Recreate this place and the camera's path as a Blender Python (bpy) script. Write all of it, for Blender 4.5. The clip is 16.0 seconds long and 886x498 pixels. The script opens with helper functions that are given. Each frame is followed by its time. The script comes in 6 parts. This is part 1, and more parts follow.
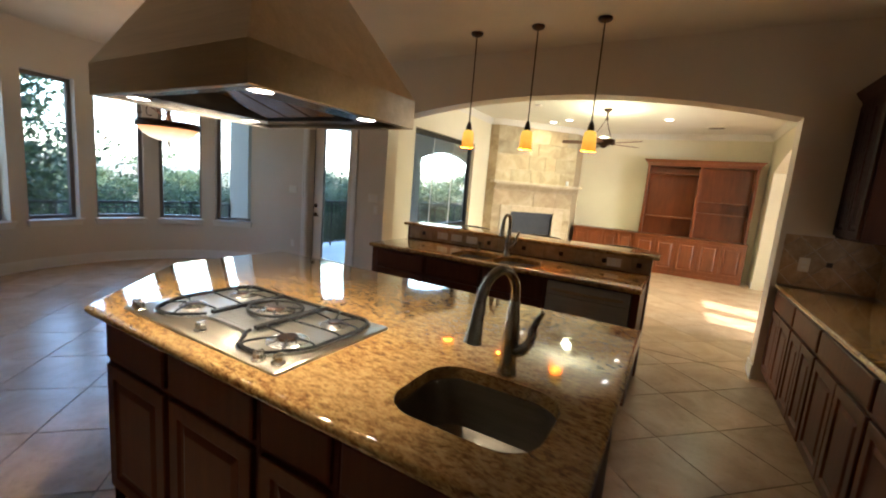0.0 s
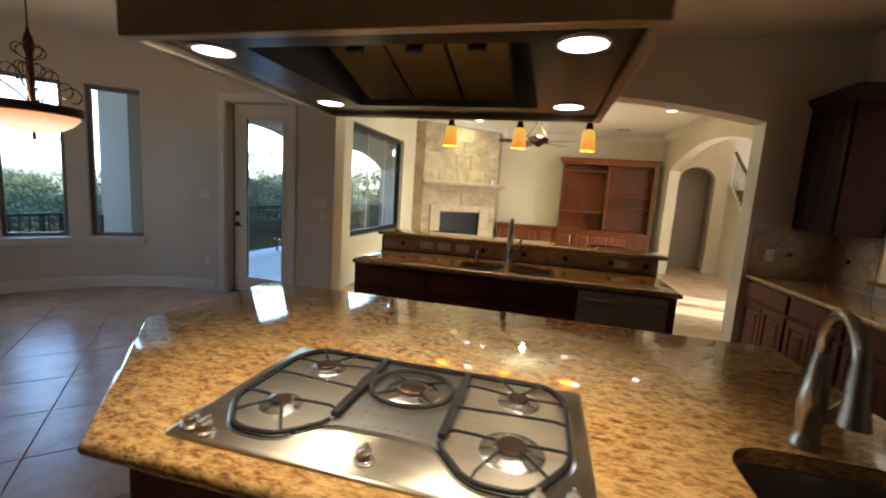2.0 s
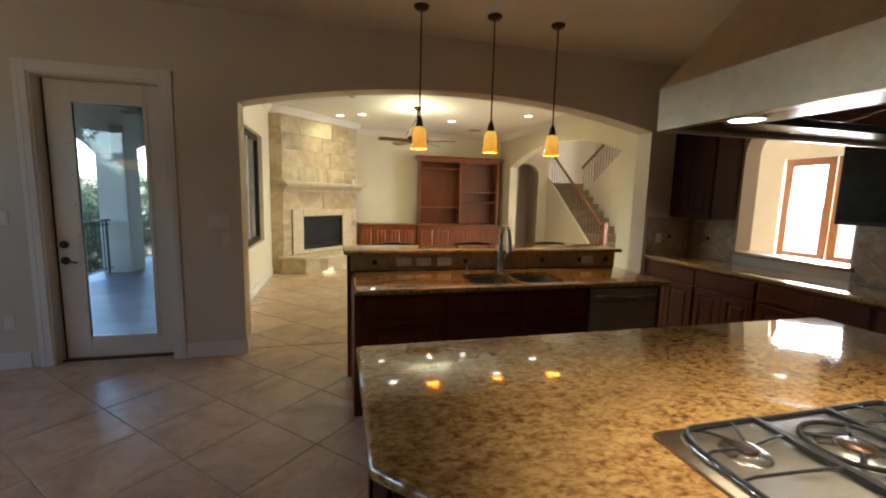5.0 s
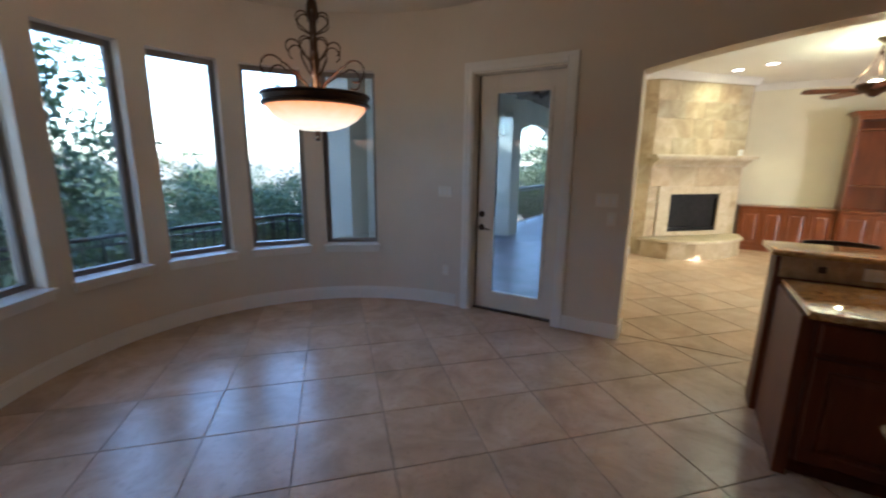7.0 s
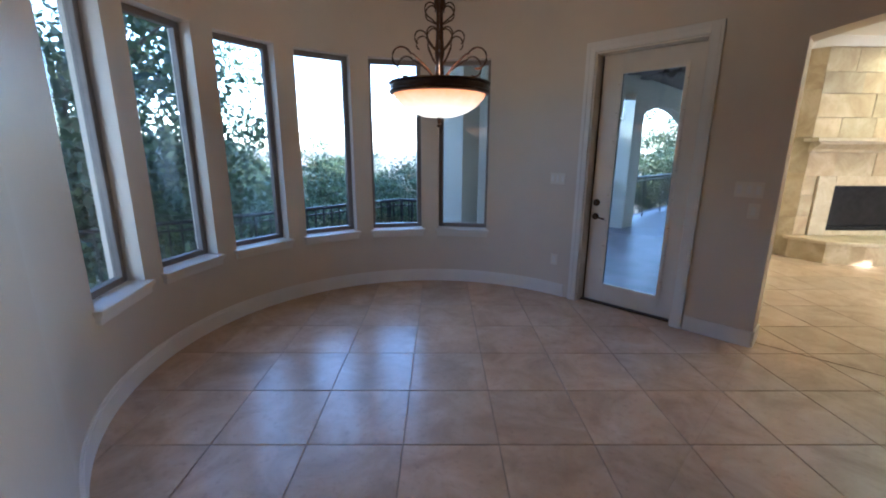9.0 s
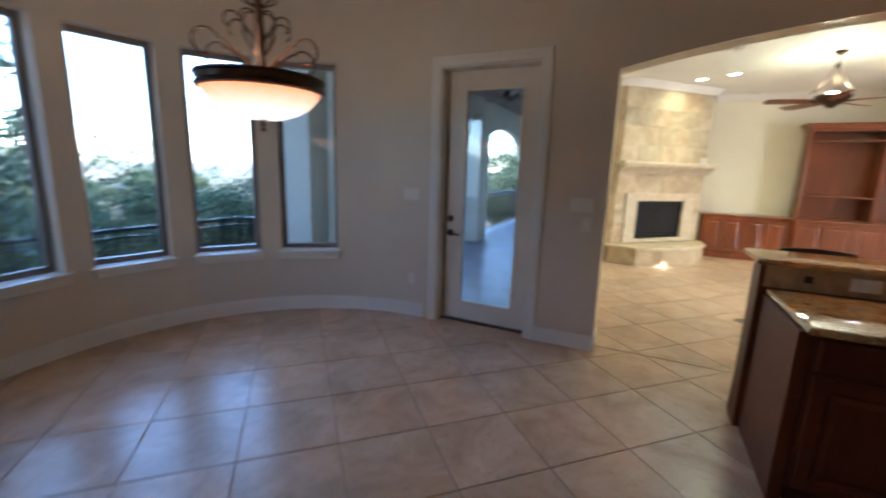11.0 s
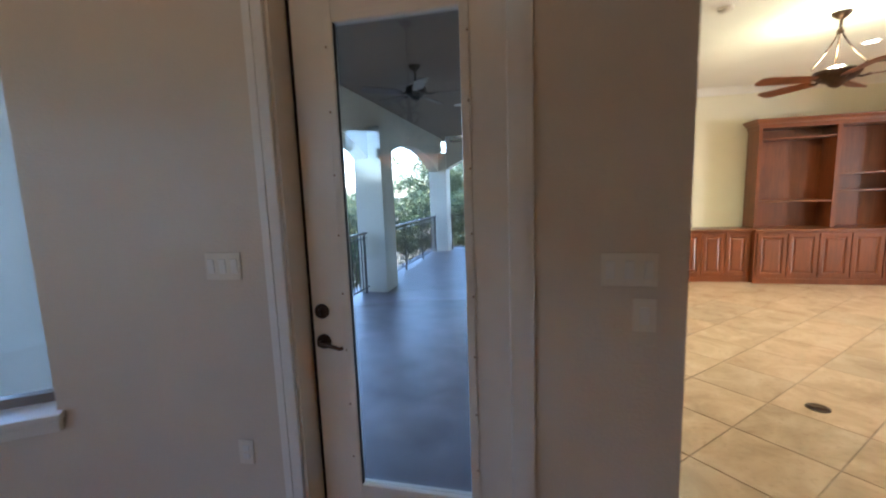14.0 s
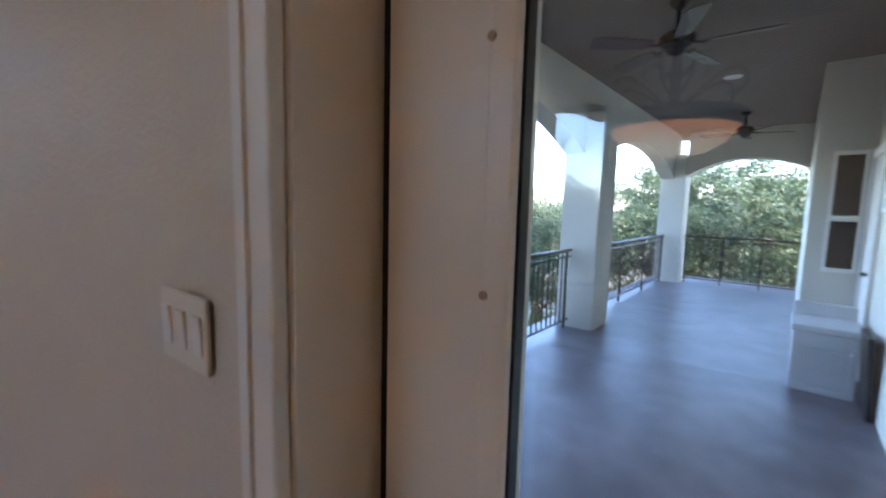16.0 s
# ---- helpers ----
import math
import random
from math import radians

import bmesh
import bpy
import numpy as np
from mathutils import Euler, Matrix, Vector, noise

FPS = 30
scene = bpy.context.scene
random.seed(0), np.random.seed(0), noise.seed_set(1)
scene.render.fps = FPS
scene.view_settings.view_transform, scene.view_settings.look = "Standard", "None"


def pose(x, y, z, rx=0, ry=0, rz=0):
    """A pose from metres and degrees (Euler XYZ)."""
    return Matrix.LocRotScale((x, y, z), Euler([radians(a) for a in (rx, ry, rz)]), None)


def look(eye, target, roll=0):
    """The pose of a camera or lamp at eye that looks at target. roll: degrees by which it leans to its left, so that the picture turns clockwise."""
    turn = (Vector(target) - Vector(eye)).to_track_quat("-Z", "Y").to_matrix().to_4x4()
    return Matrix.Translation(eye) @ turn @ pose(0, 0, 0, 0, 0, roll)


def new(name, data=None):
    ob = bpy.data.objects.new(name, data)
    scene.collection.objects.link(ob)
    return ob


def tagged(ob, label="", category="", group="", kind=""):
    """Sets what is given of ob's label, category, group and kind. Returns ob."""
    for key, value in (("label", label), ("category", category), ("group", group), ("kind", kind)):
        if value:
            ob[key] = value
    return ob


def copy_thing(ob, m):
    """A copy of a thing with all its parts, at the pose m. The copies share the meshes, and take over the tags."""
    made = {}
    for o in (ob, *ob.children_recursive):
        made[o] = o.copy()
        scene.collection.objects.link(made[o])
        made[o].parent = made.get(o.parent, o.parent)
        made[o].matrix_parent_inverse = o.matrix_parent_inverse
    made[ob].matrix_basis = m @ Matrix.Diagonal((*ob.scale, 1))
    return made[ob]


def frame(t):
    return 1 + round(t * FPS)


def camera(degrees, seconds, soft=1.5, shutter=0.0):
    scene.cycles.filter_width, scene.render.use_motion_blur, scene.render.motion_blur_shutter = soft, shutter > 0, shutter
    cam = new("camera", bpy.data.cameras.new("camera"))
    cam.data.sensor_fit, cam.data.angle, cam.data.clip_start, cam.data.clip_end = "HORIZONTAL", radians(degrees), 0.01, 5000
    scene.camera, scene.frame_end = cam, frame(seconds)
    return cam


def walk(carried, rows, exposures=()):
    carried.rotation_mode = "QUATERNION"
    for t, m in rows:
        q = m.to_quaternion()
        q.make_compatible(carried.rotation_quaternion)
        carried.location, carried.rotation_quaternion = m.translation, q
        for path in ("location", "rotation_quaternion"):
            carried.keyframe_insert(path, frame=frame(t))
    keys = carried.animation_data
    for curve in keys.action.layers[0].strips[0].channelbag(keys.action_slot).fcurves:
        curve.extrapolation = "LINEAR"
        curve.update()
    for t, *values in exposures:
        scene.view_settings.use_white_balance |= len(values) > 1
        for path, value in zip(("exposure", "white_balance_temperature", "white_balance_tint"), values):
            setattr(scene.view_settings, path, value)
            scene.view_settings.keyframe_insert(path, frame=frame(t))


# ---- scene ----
cam = camera(94.1, 16.0, soft=2.0, shutter=0.5)
PATH = [
    (0, (1.109, 0.285, 1.501), (0.136, 2.006, 1.201), 4.8),
    (0.5, (0.864, 0.306, 1.498), (0.018, 2.1, 1.242), 3.5),
    (1, (0.586, 0.314, 1.499), (0.003, 2.206, 1.218), 2.7),
    (1.5, (0.291, 0.348, 1.492), (-0.228, 2.262, 1.23), 2.7),
    (2, (-0.008, 0.362, 1.482), (-0.471, 2.289, 1.21), 3.8),
    (2.5, (-0.304, 0.362, 1.493), (-0.514, 2.321, 1.151), 3.4),
    (3, (-0.584, 0.401, 1.515), (-0.662, 2.377, 1.213), 2.3),
    (3.2, (-0.674, 0.415, 1.527), (-0.74, 2.394, 1.244), 2.2),
    (5.3, (-1.708, 0.824, 1.532), (-1.189, 2.738, 1.275), 1.4),
    (5.5, (-1.768, 0.885, 1.554), (-1.367, 2.825, 1.277), 0.8),
    (6, (-1.912, 0.95, 1.576), (-2.084, 2.921, 1.287), -0.1),
    (6.5, (-1.993, 0.982, 1.562), (-2.668, 2.835, 1.231), 0.7),
    (7, (-2.055, 0.976, 1.566), (-3.037, 2.669, 1.154), 0.7),
    (7.5, (-2.092, 0.93, 1.553), (-3.321, 2.457, 1.154), -0.3),
    (8, (-2.088, 0.896, 1.534), (-3.435, 2.311, 1.107), 0.3),
    (8.2, (-2.085, 0.885, 1.536), (-3.458, 2.265, 1.078), 0.4),
    (10.5, (-2.064, 1.035, 1.542), (-3.287, 2.544, 1.065), 1.1),
    (11, (-2.187, 1.227, 1.519), (-3.032, 2.999, 1.136), 1.8),
    (11.5, (-2.315, 1.507, 1.533), (-2.847, 3.402, 1.175), -1.2),
    (12, (-2.441, 1.85, 1.545), (-2.896, 3.774, 1.243), 1.0),
    (12.5, (-2.579, 2.197, 1.538), (-3.052, 4.13, 1.344), 2.6),
    (13, (-2.698, 2.555, 1.544), (-3.204, 4.48, 1.339), 2.2),
    (13.5, (-2.79, 2.926, 1.574), (-3.252, 4.858, 1.342), 1.2),
    (14, (-2.941, 3.319, 1.537), (-3.392, 5.249, 1.272), -2.0),
    (14.5, (-3.119, 3.725, 1.51), (-3.533, 5.649, 1.156), -1.9),
    (15, (-3.25, 4.038, 1.506), (-4.339, 5.698, 1.266), -0.8),
    (15.5, (-3.396, 4.336, 1.473), (-4.562, 5.938, 1.203), 1.8),
    (16, (-3.536, 4.589, 1.467), (-4.829, 6.1, 1.256), 1.4),
]
walk(cam, [(t, look(eye, target, roll)) for t, eye, target, roll in PATH],
     exposures=[(0.0, 3.88, 5650, 12), (1.5, 3.55, 5700, 12), (2.5, 3.35, 5700, 12), (5.5, 3.35, 5600, 12), (6.5, 3.5, 5400, 14), (8.0, 3.78, 4950, 16), (10.5, 3.78, 5000, 16), (12.5, 3.66, 5300, 15), (14.0, 3.85, 5350, 17), (15.0, 4.08, 5450, 20), (16.0, 4.06, 5650, 21)])

# ---- world, sun, exposure ----
SUN_EL, SUN_AZ = radians(22.0), radians(102.6)
world = bpy.data.worlds.new("sky")
scene.world = world
world.use_nodes = True
wn = world.node_tree.nodes
sky = wn.new("ShaderNodeTexSky")
sky.sky_type, sky.sun_disc = "NISHITA", False
sky.sun_elevation, sky.sun_rotation = SUN_EL, SUN_AZ
wn["Background"].inputs["Strength"].default_value = 0.15
world.node_tree.links.new(sky.outputs["Color"], wn["Background"].inputs["Color"])
to_sun = Vector((math.sin(SUN_AZ) * math.cos(SUN_EL), math.cos(SUN_AZ) * math.cos(SUN_EL), math.sin(SUN_EL)))
sun = new("sun", bpy.data.lights.new("sun", "SUN"))
sun.data.energy, sun.data.angle, sun.data.color = 2.0, radians(0.5), (1.0, 0.86, 0.68)
sun.matrix_world = look(to_sun * 50, (0, 0, 0))
WARM = (1.0, 0.66, 0.34)
day = new("entry_daylight", bpy.data.lights.new("entry_daylight", "AREA"))
day.data.shape, day.data.size, day.data.size_y, day.data.energy, day.data.color = "RECTANGLE", 1.6, 1.8, 38.0, (1.0, 0.95, 0.85)
day.matrix_world = look((7.03, 6.28, 1.45), (0.0, 6.6, 1.2))
for k in range(6):
    a = radians(125.3 + 21.95 * k)
    nook = new("nook_daylight", bpy.data.lights.new("nook_daylight", "AREA"))
    nook.data.shape, nook.data.size, nook.data.size_y, nook.data.energy, nook.data.color = "RECTANGLE", 0.5, 1.5, 0.06, (0.86, 0.92, 1.0)
    nook.matrix_world = look((-4.12 + 2.16 * math.cos(a), 2.84 + 2.16 * math.sin(a), 1.7), (-4.12, 2.84, 1.5))
SOFT_WARM = (1.0, 0.80, 0.50)
HALOGEN = (1.0, 0.955, 0.50)


def lamp(name, kind, place, watts, color, size=0.05, target=None, spot=120.0):
    d = bpy.data.lights.new(name, kind)
    d.energy, d.color = watts, color
    if kind == "AREA":
        d.shape, d.size = "DISK", size
    else:
        d.shadow_soft_size = size
    if kind == "SPOT":
        d.spot_size, d.spot_blend = radians(spot), 0.6
    ob = new(name, d)
    ob.matrix_world = look(place, target) if target else Matrix.Translation(place)
    return ob


# ---- materials ----
def mat_base(name):
    m = bpy.data.materials.new(name)
    m.use_nodes = True
    nt = m.node_tree
    return m, nt, nt.nodes, nt.links, nt.nodes["Principled BSDF"]


def coords(nt, scale=(1, 1, 1)):
    geo = nt.nodes.new("ShaderNodeNewGeometry")
    mp = nt.nodes.new("ShaderNodeMapping")
    mp.inputs["Scale"].default_value = scale
    nt.links.new(geo.outputs["Position"], mp.inputs["Vector"])
    return mp.outputs["Vector"]


def noise_tex(nt, vec, scale, detail=6, rough=0.6, dist=0.0):
    n = nt.nodes.new("ShaderNodeTexNoise")
    n.inputs["Scale"].default_value, n.inputs["Detail"].default_value = scale, detail
    n.inputs["Roughness"].default_value, n.inputs["Distortion"].default_value = rough, dist
    nt.links.new(vec, n.inputs["Vector"])
    return n.outputs["Fac"]


def ramp(nt, fac, stops):
    r = nt.nodes.new("ShaderNodeValToRGB")
    e = r.color_ramp.elements
    while len(e) < len(stops):
        e.new(0.5)
    for el, (p, c) in zip(e, stops):
        el.position, el.color = p, (*c, 1)
    nt.links.new(fac, r.inputs["Fac"])
    return r.outputs["Color"]


def mix(nt, fac, a, b, mode="MIX"):
    n = nt.nodes.new("ShaderNodeMix")
    n.data_type, n.blend_type = "RGBA", mode
    for val, sock in ((fac, n.inputs[0]), (a, n.inputs[6]), (b, n.inputs[7])):
        if hasattr(val, "links"):
            nt.links.new(val, sock)
        elif isinstance(val, tuple):
            sock.default_value = (*val, 1)
        else:
            sock.default_value = val
    return n.outputs[2]


def bump(nt, height, bsdf, strength=0.3, dist=0.01):
    b = nt.nodes.new("ShaderNodeBump")
    b.inputs["Strength"].default_value, b.inputs["Distance"].default_value = strength, dist
    nt.links.new(height, b.inputs["Height"])
    nt.links.new(b.outputs["Normal"], bsdf.inputs["Normal"])


def surface(name, c0, c1, scale=8.0, rough=0.5, stretch=(1, 1, 1), metal=0.0, bump_s=0.1, bump_scale=60.0, bump_d=0.003, vary=0.0, coat=0.0, detail=6, spec=0.5):
    """A plain two-tone surface with large and small variation."""
    m, nt, nodes, links, b = mat_base(name)
    v = coords(nt, stretch)
    n1 = noise_tex(nt, v, scale, detail)
    col = ramp(nt, n1, [(0.3, c0), (0.7, c1)])
    n2 = noise_tex(nt, v, scale * 0.17, 3)
    col = mix(nt, 0.35, col, ramp(nt, n2, [(0.35, tuple(x * 0.8 for x in c0)), (0.65, c1)]))
    if vary:
        oi = nodes.new("ShaderNodeObjectInfo")
        k = ramp(nt, oi.outputs["Random"], [(0.0, (1 - vary,) * 3), (1.0, (1 + 0 * vary,) * 3)])
        col = mix(nt, 1.0, col, k, "MULTIPLY")
    links.new(col, b.inputs["Base Color"])
    b.inputs["Roughness"].default_value, b.inputs["Metallic"].default_value = rough, metal
    b.inputs["Coat Weight"].default_value, b.inputs["Specular IOR Level"].default_value = coat, spec
    b.inputs["Coat Roughness"].default_value = 0.15
    if bump_s:
        bump(nt, noise_tex(nt, v, bump_scale, 4), b, bump_s, bump_d)
    return m


def wood(name, c0, c1, axis=2, rough=0.35, coat=0.3, spec=0.5):
    m, nt, nodes, links, b = mat_base(name)
    st = [14.0, 14.0, 14.0]
    st[axis] = 1.1
    v = coords(nt, tuple(st))
    n = noise_tex(nt, v, 2.2, 8, 0.65, 0.6)
    col = ramp(nt, n, [(0.25, c0), (0.5, tuple((p + q) / 2 for p, q in zip(c0, c1))), (0.75, c1)])
    big = noise_tex(nt, coords(nt), 1.5, 3)
    col = mix(nt, 0.4, col, ramp(nt, big, [(0.3, tuple(x * 0.65 for x in c0)), (0.7, c1)]))
    links.new(col, b.inputs["Base Color"])
    b.inputs["Roughness"].default_value, b.inputs["Coat Weight"].default_value = rough, coat
    b.inputs["Coat Roughness"].default_value, b.inputs["Specular IOR Level"].default_value = 0.2, spec
    bump(nt, n, b, 0.08, 0.002)
    return m


def granite(name):
    m, nt, nodes, links, b = mat_base(name)
    v = coords(nt)
    flow = coords(nt, (0.6, 1.0, 1.0))
    n1 = noise_tex(nt, flow, 58, 10, 0.74, 0.35)
    col = ramp(nt, n1, [(0.33, (0.045, 0.020, 0.009)), (0.43, (0.24, 0.115, 0.034)), (0.52, (0.46, 0.27, 0.092)), (0.68, (0.62, 0.435, 0.17))])
    n2 = noise_tex(nt, flow, 115, 6, 0.7, 0.3)
    col = mix(nt, ramp(nt, n2, [(0.57, (0, 0, 0)), (0.64, (0.9, 0.9, 0.9))]), col, (0.065, 0.030, 0.016))
    n4 = noise_tex(nt, flow, 17, 5, 0.62, 0.8)
    col = mix(nt, ramp(nt, n4, [(0.50, (0, 0, 0)), (0.72, (0.55, 0.55, 0.55))]), col, (0.22, 0.105, 0.034))
    n3 = noise_tex(nt, flow, 4.0, 4, 0.6, 1.0)
    col = mix(nt, ramp(nt, n3, [(0.42, (0, 0, 0)), (0.7, (0.34, 0.34, 0.34))]), col, (0.56, 0.37, 0.15))
    links.new(col, b.inputs["Base Color"])
    b.inputs["Roughness"].default_value = 0.06
    b.inputs["Coat Weight"].default_value, b.inputs["Coat Roughness"].default_value = 0.35, 0.03
    b.inputs["Specular IOR Level"].default_value, b.inputs["IOR"].default_value = 0.5, 1.62
    return m


def stone(name, c0, c1, c2, scale=5.0, rough=0.6, vary=0.25):
    m, nt, nodes, links, b = mat_base(name)
    v = coords(nt)
    oi = nodes.new("ShaderNodeObjectInfo")
    add = nodes.new("ShaderNodeVectorMath")
    add.operation = "ADD"
    sc = nodes.new("ShaderNodeVectorMath")
    sc.operation = "SCALE"
    sc.inputs["Scale"].default_value = 37.0
    comb = nodes.new("ShaderNodeCombineXYZ")
    for i in range(3):
        links.new(oi.outputs["Random"], comb.inputs[i])
    links.new(comb.outputs[0], sc.inputs[0])
    links.new(v, add.inputs[0])
    links.new(sc.outputs[0], add.inputs[1])
    v2 = add.outputs[0]
    n1 = noise_tex(nt, v2, scale, 9, 0.62, 0.8)
    col = ramp(nt, n1, [(0.28, c0), (0.5, c1), (0.72, c2)])
    n2 = noise_tex(nt, v2, scale * 9, 5, 0.6)
    col = mix(nt, ramp(nt, n2, [(0.55, (0, 0, 0)), (0.75, (0.4, 0.4, 0.4))]), col, tuple(x * 0.7 for x in c0))
    k = ramp(nt, oi.outputs["Random"], [(0.0, (1 - vary,) * 3), (0.5, (1.0, 0.98, 0.95)), (1.0, (1.0, 1 - vary * 0.4, 1 - vary * 0.7))])
    col = mix(nt, 1.0, col, k, "MULTIPLY")
    links.new(col, b.inputs["Base Color"])
    b.inputs["Roughness"].default_value = rough
    bump(nt, n1, b, 0.15, 0.004)
    return m


def glow(name, col, strength, base=(0.8, 0.7, 0.5)):
    m, nt, nodes, links, b = mat_base(name)
    b.inputs["Base Color"].default_value = (*base, 1)
    b.inputs["Emission Color"].default_value = (*col, 1)
    b.inputs["Emission Strength"].default_value = strength
    return m


def glass_mat(name, tint=(1, 1, 1), ior=1.5):
    m, nt, nodes, links, b = mat_base(name)
    out = nodes["Material Output"]
    tr = nodes.new("ShaderNodeBsdfTransparent")
    tr.inputs["Color"].default_value = (*tint, 1)
    gl = nodes.new("ShaderNodeBsdfGlossy")
    gl.inputs["Roughness"].default_value = 0.0
    lw = nodes.new("ShaderNodeLayerWeight")
    lw.inputs["Blend"].default_value = 0.5
    pw = nodes.new("ShaderNodeMath")
    pw.operation = "POWER"
    pw.inputs[1].default_value = 5.0
    links.new(lw.outputs["Facing"], pw.inputs[0])
    fr = nodes.new("ShaderNodeMath")
    fr.operation = "MULTIPLY_ADD"
    fr.inputs[1].default_value, fr.inputs[2].default_value = 0.93, 0.068
    links.new(pw.outputs[0], fr.inputs[0])
    mx = nodes.new("ShaderNodeMixShader")
    links.new(fr.outputs[0], mx.inputs[0])
    links.new(tr.outputs[0], mx.inputs[1])
    links.new(gl.outputs[0], mx.inputs[2])
    links.new(mx.outputs[0], out.inputs["Surface"])
    return m


def shade_glass(name, low, high, z0, z1, strength):
    """Lit amber glass: colour runs from the rim to the crown by height."""
    m, nt, nodes, links, b = mat_base(name)
    geo = nodes.new("ShaderNodeNewGeometry")
    sep = nodes.new("ShaderNodeSeparateXYZ")
    links.new(geo.outputs["Position"], sep.inputs[0])
    mr = nodes.new("ShaderNodeMapRange")
    mr.inputs["From Min"].default_value, mr.inputs["From Max"].default_value = z0, z1
    links.new(sep.outputs["Z"], mr.inputs["Value"])
    col = ramp(nt, mr.outputs["Result"], [(0.0, low), (0.45, tuple((p + q) / 2 for p, q in zip(low, high))), (1.0, high)])
    col = mix(nt, 0.25, col, ramp(nt, noise_tex(nt, coords(nt), 18, 5), [(0.3, tuple(x * 0.6 for x in low)), (0.7, high)]))
    links.new(col, b.inputs["Emission Color"])
    links.new(col, b.inputs["Base Color"])
    b.inputs["Emission Strength"].default_value = strength
    b.inputs["Roughness"].default_value = 0.2
    return m


M_WALL = surface("kitchen_wall_paint", (0.60, 0.51, 0.405), (0.64, 0.55, 0.44), 3.0, 0.31, bump_s=0.75, bump_scale=75.0)
M_CREAM = surface("living_wall_paint", (0.72, 0.65, 0.48), (0.76, 0.69, 0.52), 3.0, 0.55, bump_s=0.2, bump_scale=90.0)
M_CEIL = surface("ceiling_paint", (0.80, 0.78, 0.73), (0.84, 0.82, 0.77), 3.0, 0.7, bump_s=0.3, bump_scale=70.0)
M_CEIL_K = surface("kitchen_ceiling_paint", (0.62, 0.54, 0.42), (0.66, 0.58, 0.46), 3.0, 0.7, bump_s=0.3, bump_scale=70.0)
M_TRIM = surface("white_trim_paint", (0.72, 0.68, 0.62), (0.78, 0.74, 0.68), 5.0, 0.35, bump_s=0.05)
M_DOOR = surface("painted_door", (0.70, 0.62, 0.52), (0.76, 0.68, 0.58), 6.0, 0.3, bump_s=0.05)
M_TILE = stone("travertine_tile", (0.40, 0.275, 0.175), (0.53, 0.38, 0.253), (0.63, 0.47, 0.333), 3.0, 0.27, 0.12)
M_GROUT = surface("grout", (0.28, 0.205, 0.14), (0.35, 0.26, 0.18), 20.0, 0.9)
M_CHERRY = wood("cherry_wood", (0.095, 0.022, 0.005), (0.26, 0.066, 0.013), 2, 0.33, 0.35)
M_CHERRY_H = wood("cherry_wood_across", (0.10, 0.024, 0.006), (0.25, 0.070, 0.015), 0, 0.33, 0.35)
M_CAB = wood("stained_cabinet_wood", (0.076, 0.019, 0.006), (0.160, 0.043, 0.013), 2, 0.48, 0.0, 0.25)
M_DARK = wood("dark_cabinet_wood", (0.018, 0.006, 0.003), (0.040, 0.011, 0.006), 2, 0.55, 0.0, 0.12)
M_BLACKWOOD = wood("black_stained_wood", (0.010, 0.007, 0.006), (0.025, 0.016, 0.013), 2, 0.3, 0.4)
M_GRANITE = granite("gold_granite")
M_STEEL = surface("brushed_steel", (0.50, 0.48, 0.45), (0.62, 0.60, 0.57), 3.0, 0.27, (1, 1, 40), 1.0, 0.05, 30.0)
# gold-brown tint in the steel stands in for warm room reflections
M_STEELH = surface("warm_reflection_steel_across", (0.56, 0.44, 0.285), (0.67, 0.54, 0.365), 3.0, 0.3, (1.5, 30, 30), 1.0, 0.05, 30.0)
M_SINK = surface("satin_sink_steel", (0.34, 0.33, 0.32), (0.42, 0.41, 0.40), 3.0, 0.4, (1.5, 30, 30), 1.0, 0.04, 30.0)
# filter and tray steel darkened to imitate the dim reflections under the hood
M_HOODIN = surface("dim_reflection_hood_steel", (0.20, 0.16, 0.115), (0.29, 0.235, 0.175), 4.0, 0.16, (1.5, 30, 30), 1.0, 0.04, 30.0)
M_TRAY = surface("dim_reflection_hood_tray", (0.085, 0.062, 0.038), (0.13, 0.096, 0.06), 4.0, 0.18, (1.5, 30, 30), 1.0, 0.04, 30.0)
# lighter steel stands in for the hood lamps reflected in the burner wells
M_LITWELL = surface("lamplit_well_steel", (0.70, 0.65, 0.56), (0.84, 0.79, 0.69), 5.0, 0.33, (1.5, 12, 12), 1.0, 0.08, 22.0)
M_NICKEL = surface("brushed_nickel", (0.36, 0.32, 0.27), (0.44, 0.40, 0.34), 6.0, 0.22, (1, 1, 1), 1.0, 0.0)
M_FRONT = surface("satin_appliance_steel", (0.52, 0.47, 0.40), (0.64, 0.59, 0.51), 3.0, 0.5, (1.5, 30, 30), 0.85, 0.04, 30.0)
M_BASIN = surface("warm_basin_steel", (0.22, 0.195, 0.16), (0.29, 0.26, 0.215), 3.0, 0.36, (1.5, 30, 30), 1.0, 0.04, 30.0)
# plate steel kept darker and warmer, imitating what it mirrors from above
M_PLATE_STEEL = surface("cooktop_plate_steel", (0.36, 0.32, 0.26), (0.46, 0.415, 0.345), 3.0, 0.3, (1.5, 30, 30), 1.0, 0.04, 30.0)
M_CAPS = surface("tan_screw_cap", (0.30, 0.20, 0.13), (0.38, 0.26, 0.17), 30.0, 0.5)
M_IRON = surface("cast_iron", (0.011, 0.0105, 0.010), (0.026, 0.024, 0.023), 40.0, 0.5, (1, 1, 1), 0.0, 0.2, 200.0, spec=0.25)
M_BLACK = surface("black_metal", (0.012, 0.011, 0.011), (0.03, 0.028, 0.026), 20.0, 0.4, (1, 1, 1), 0.5, 0.1)
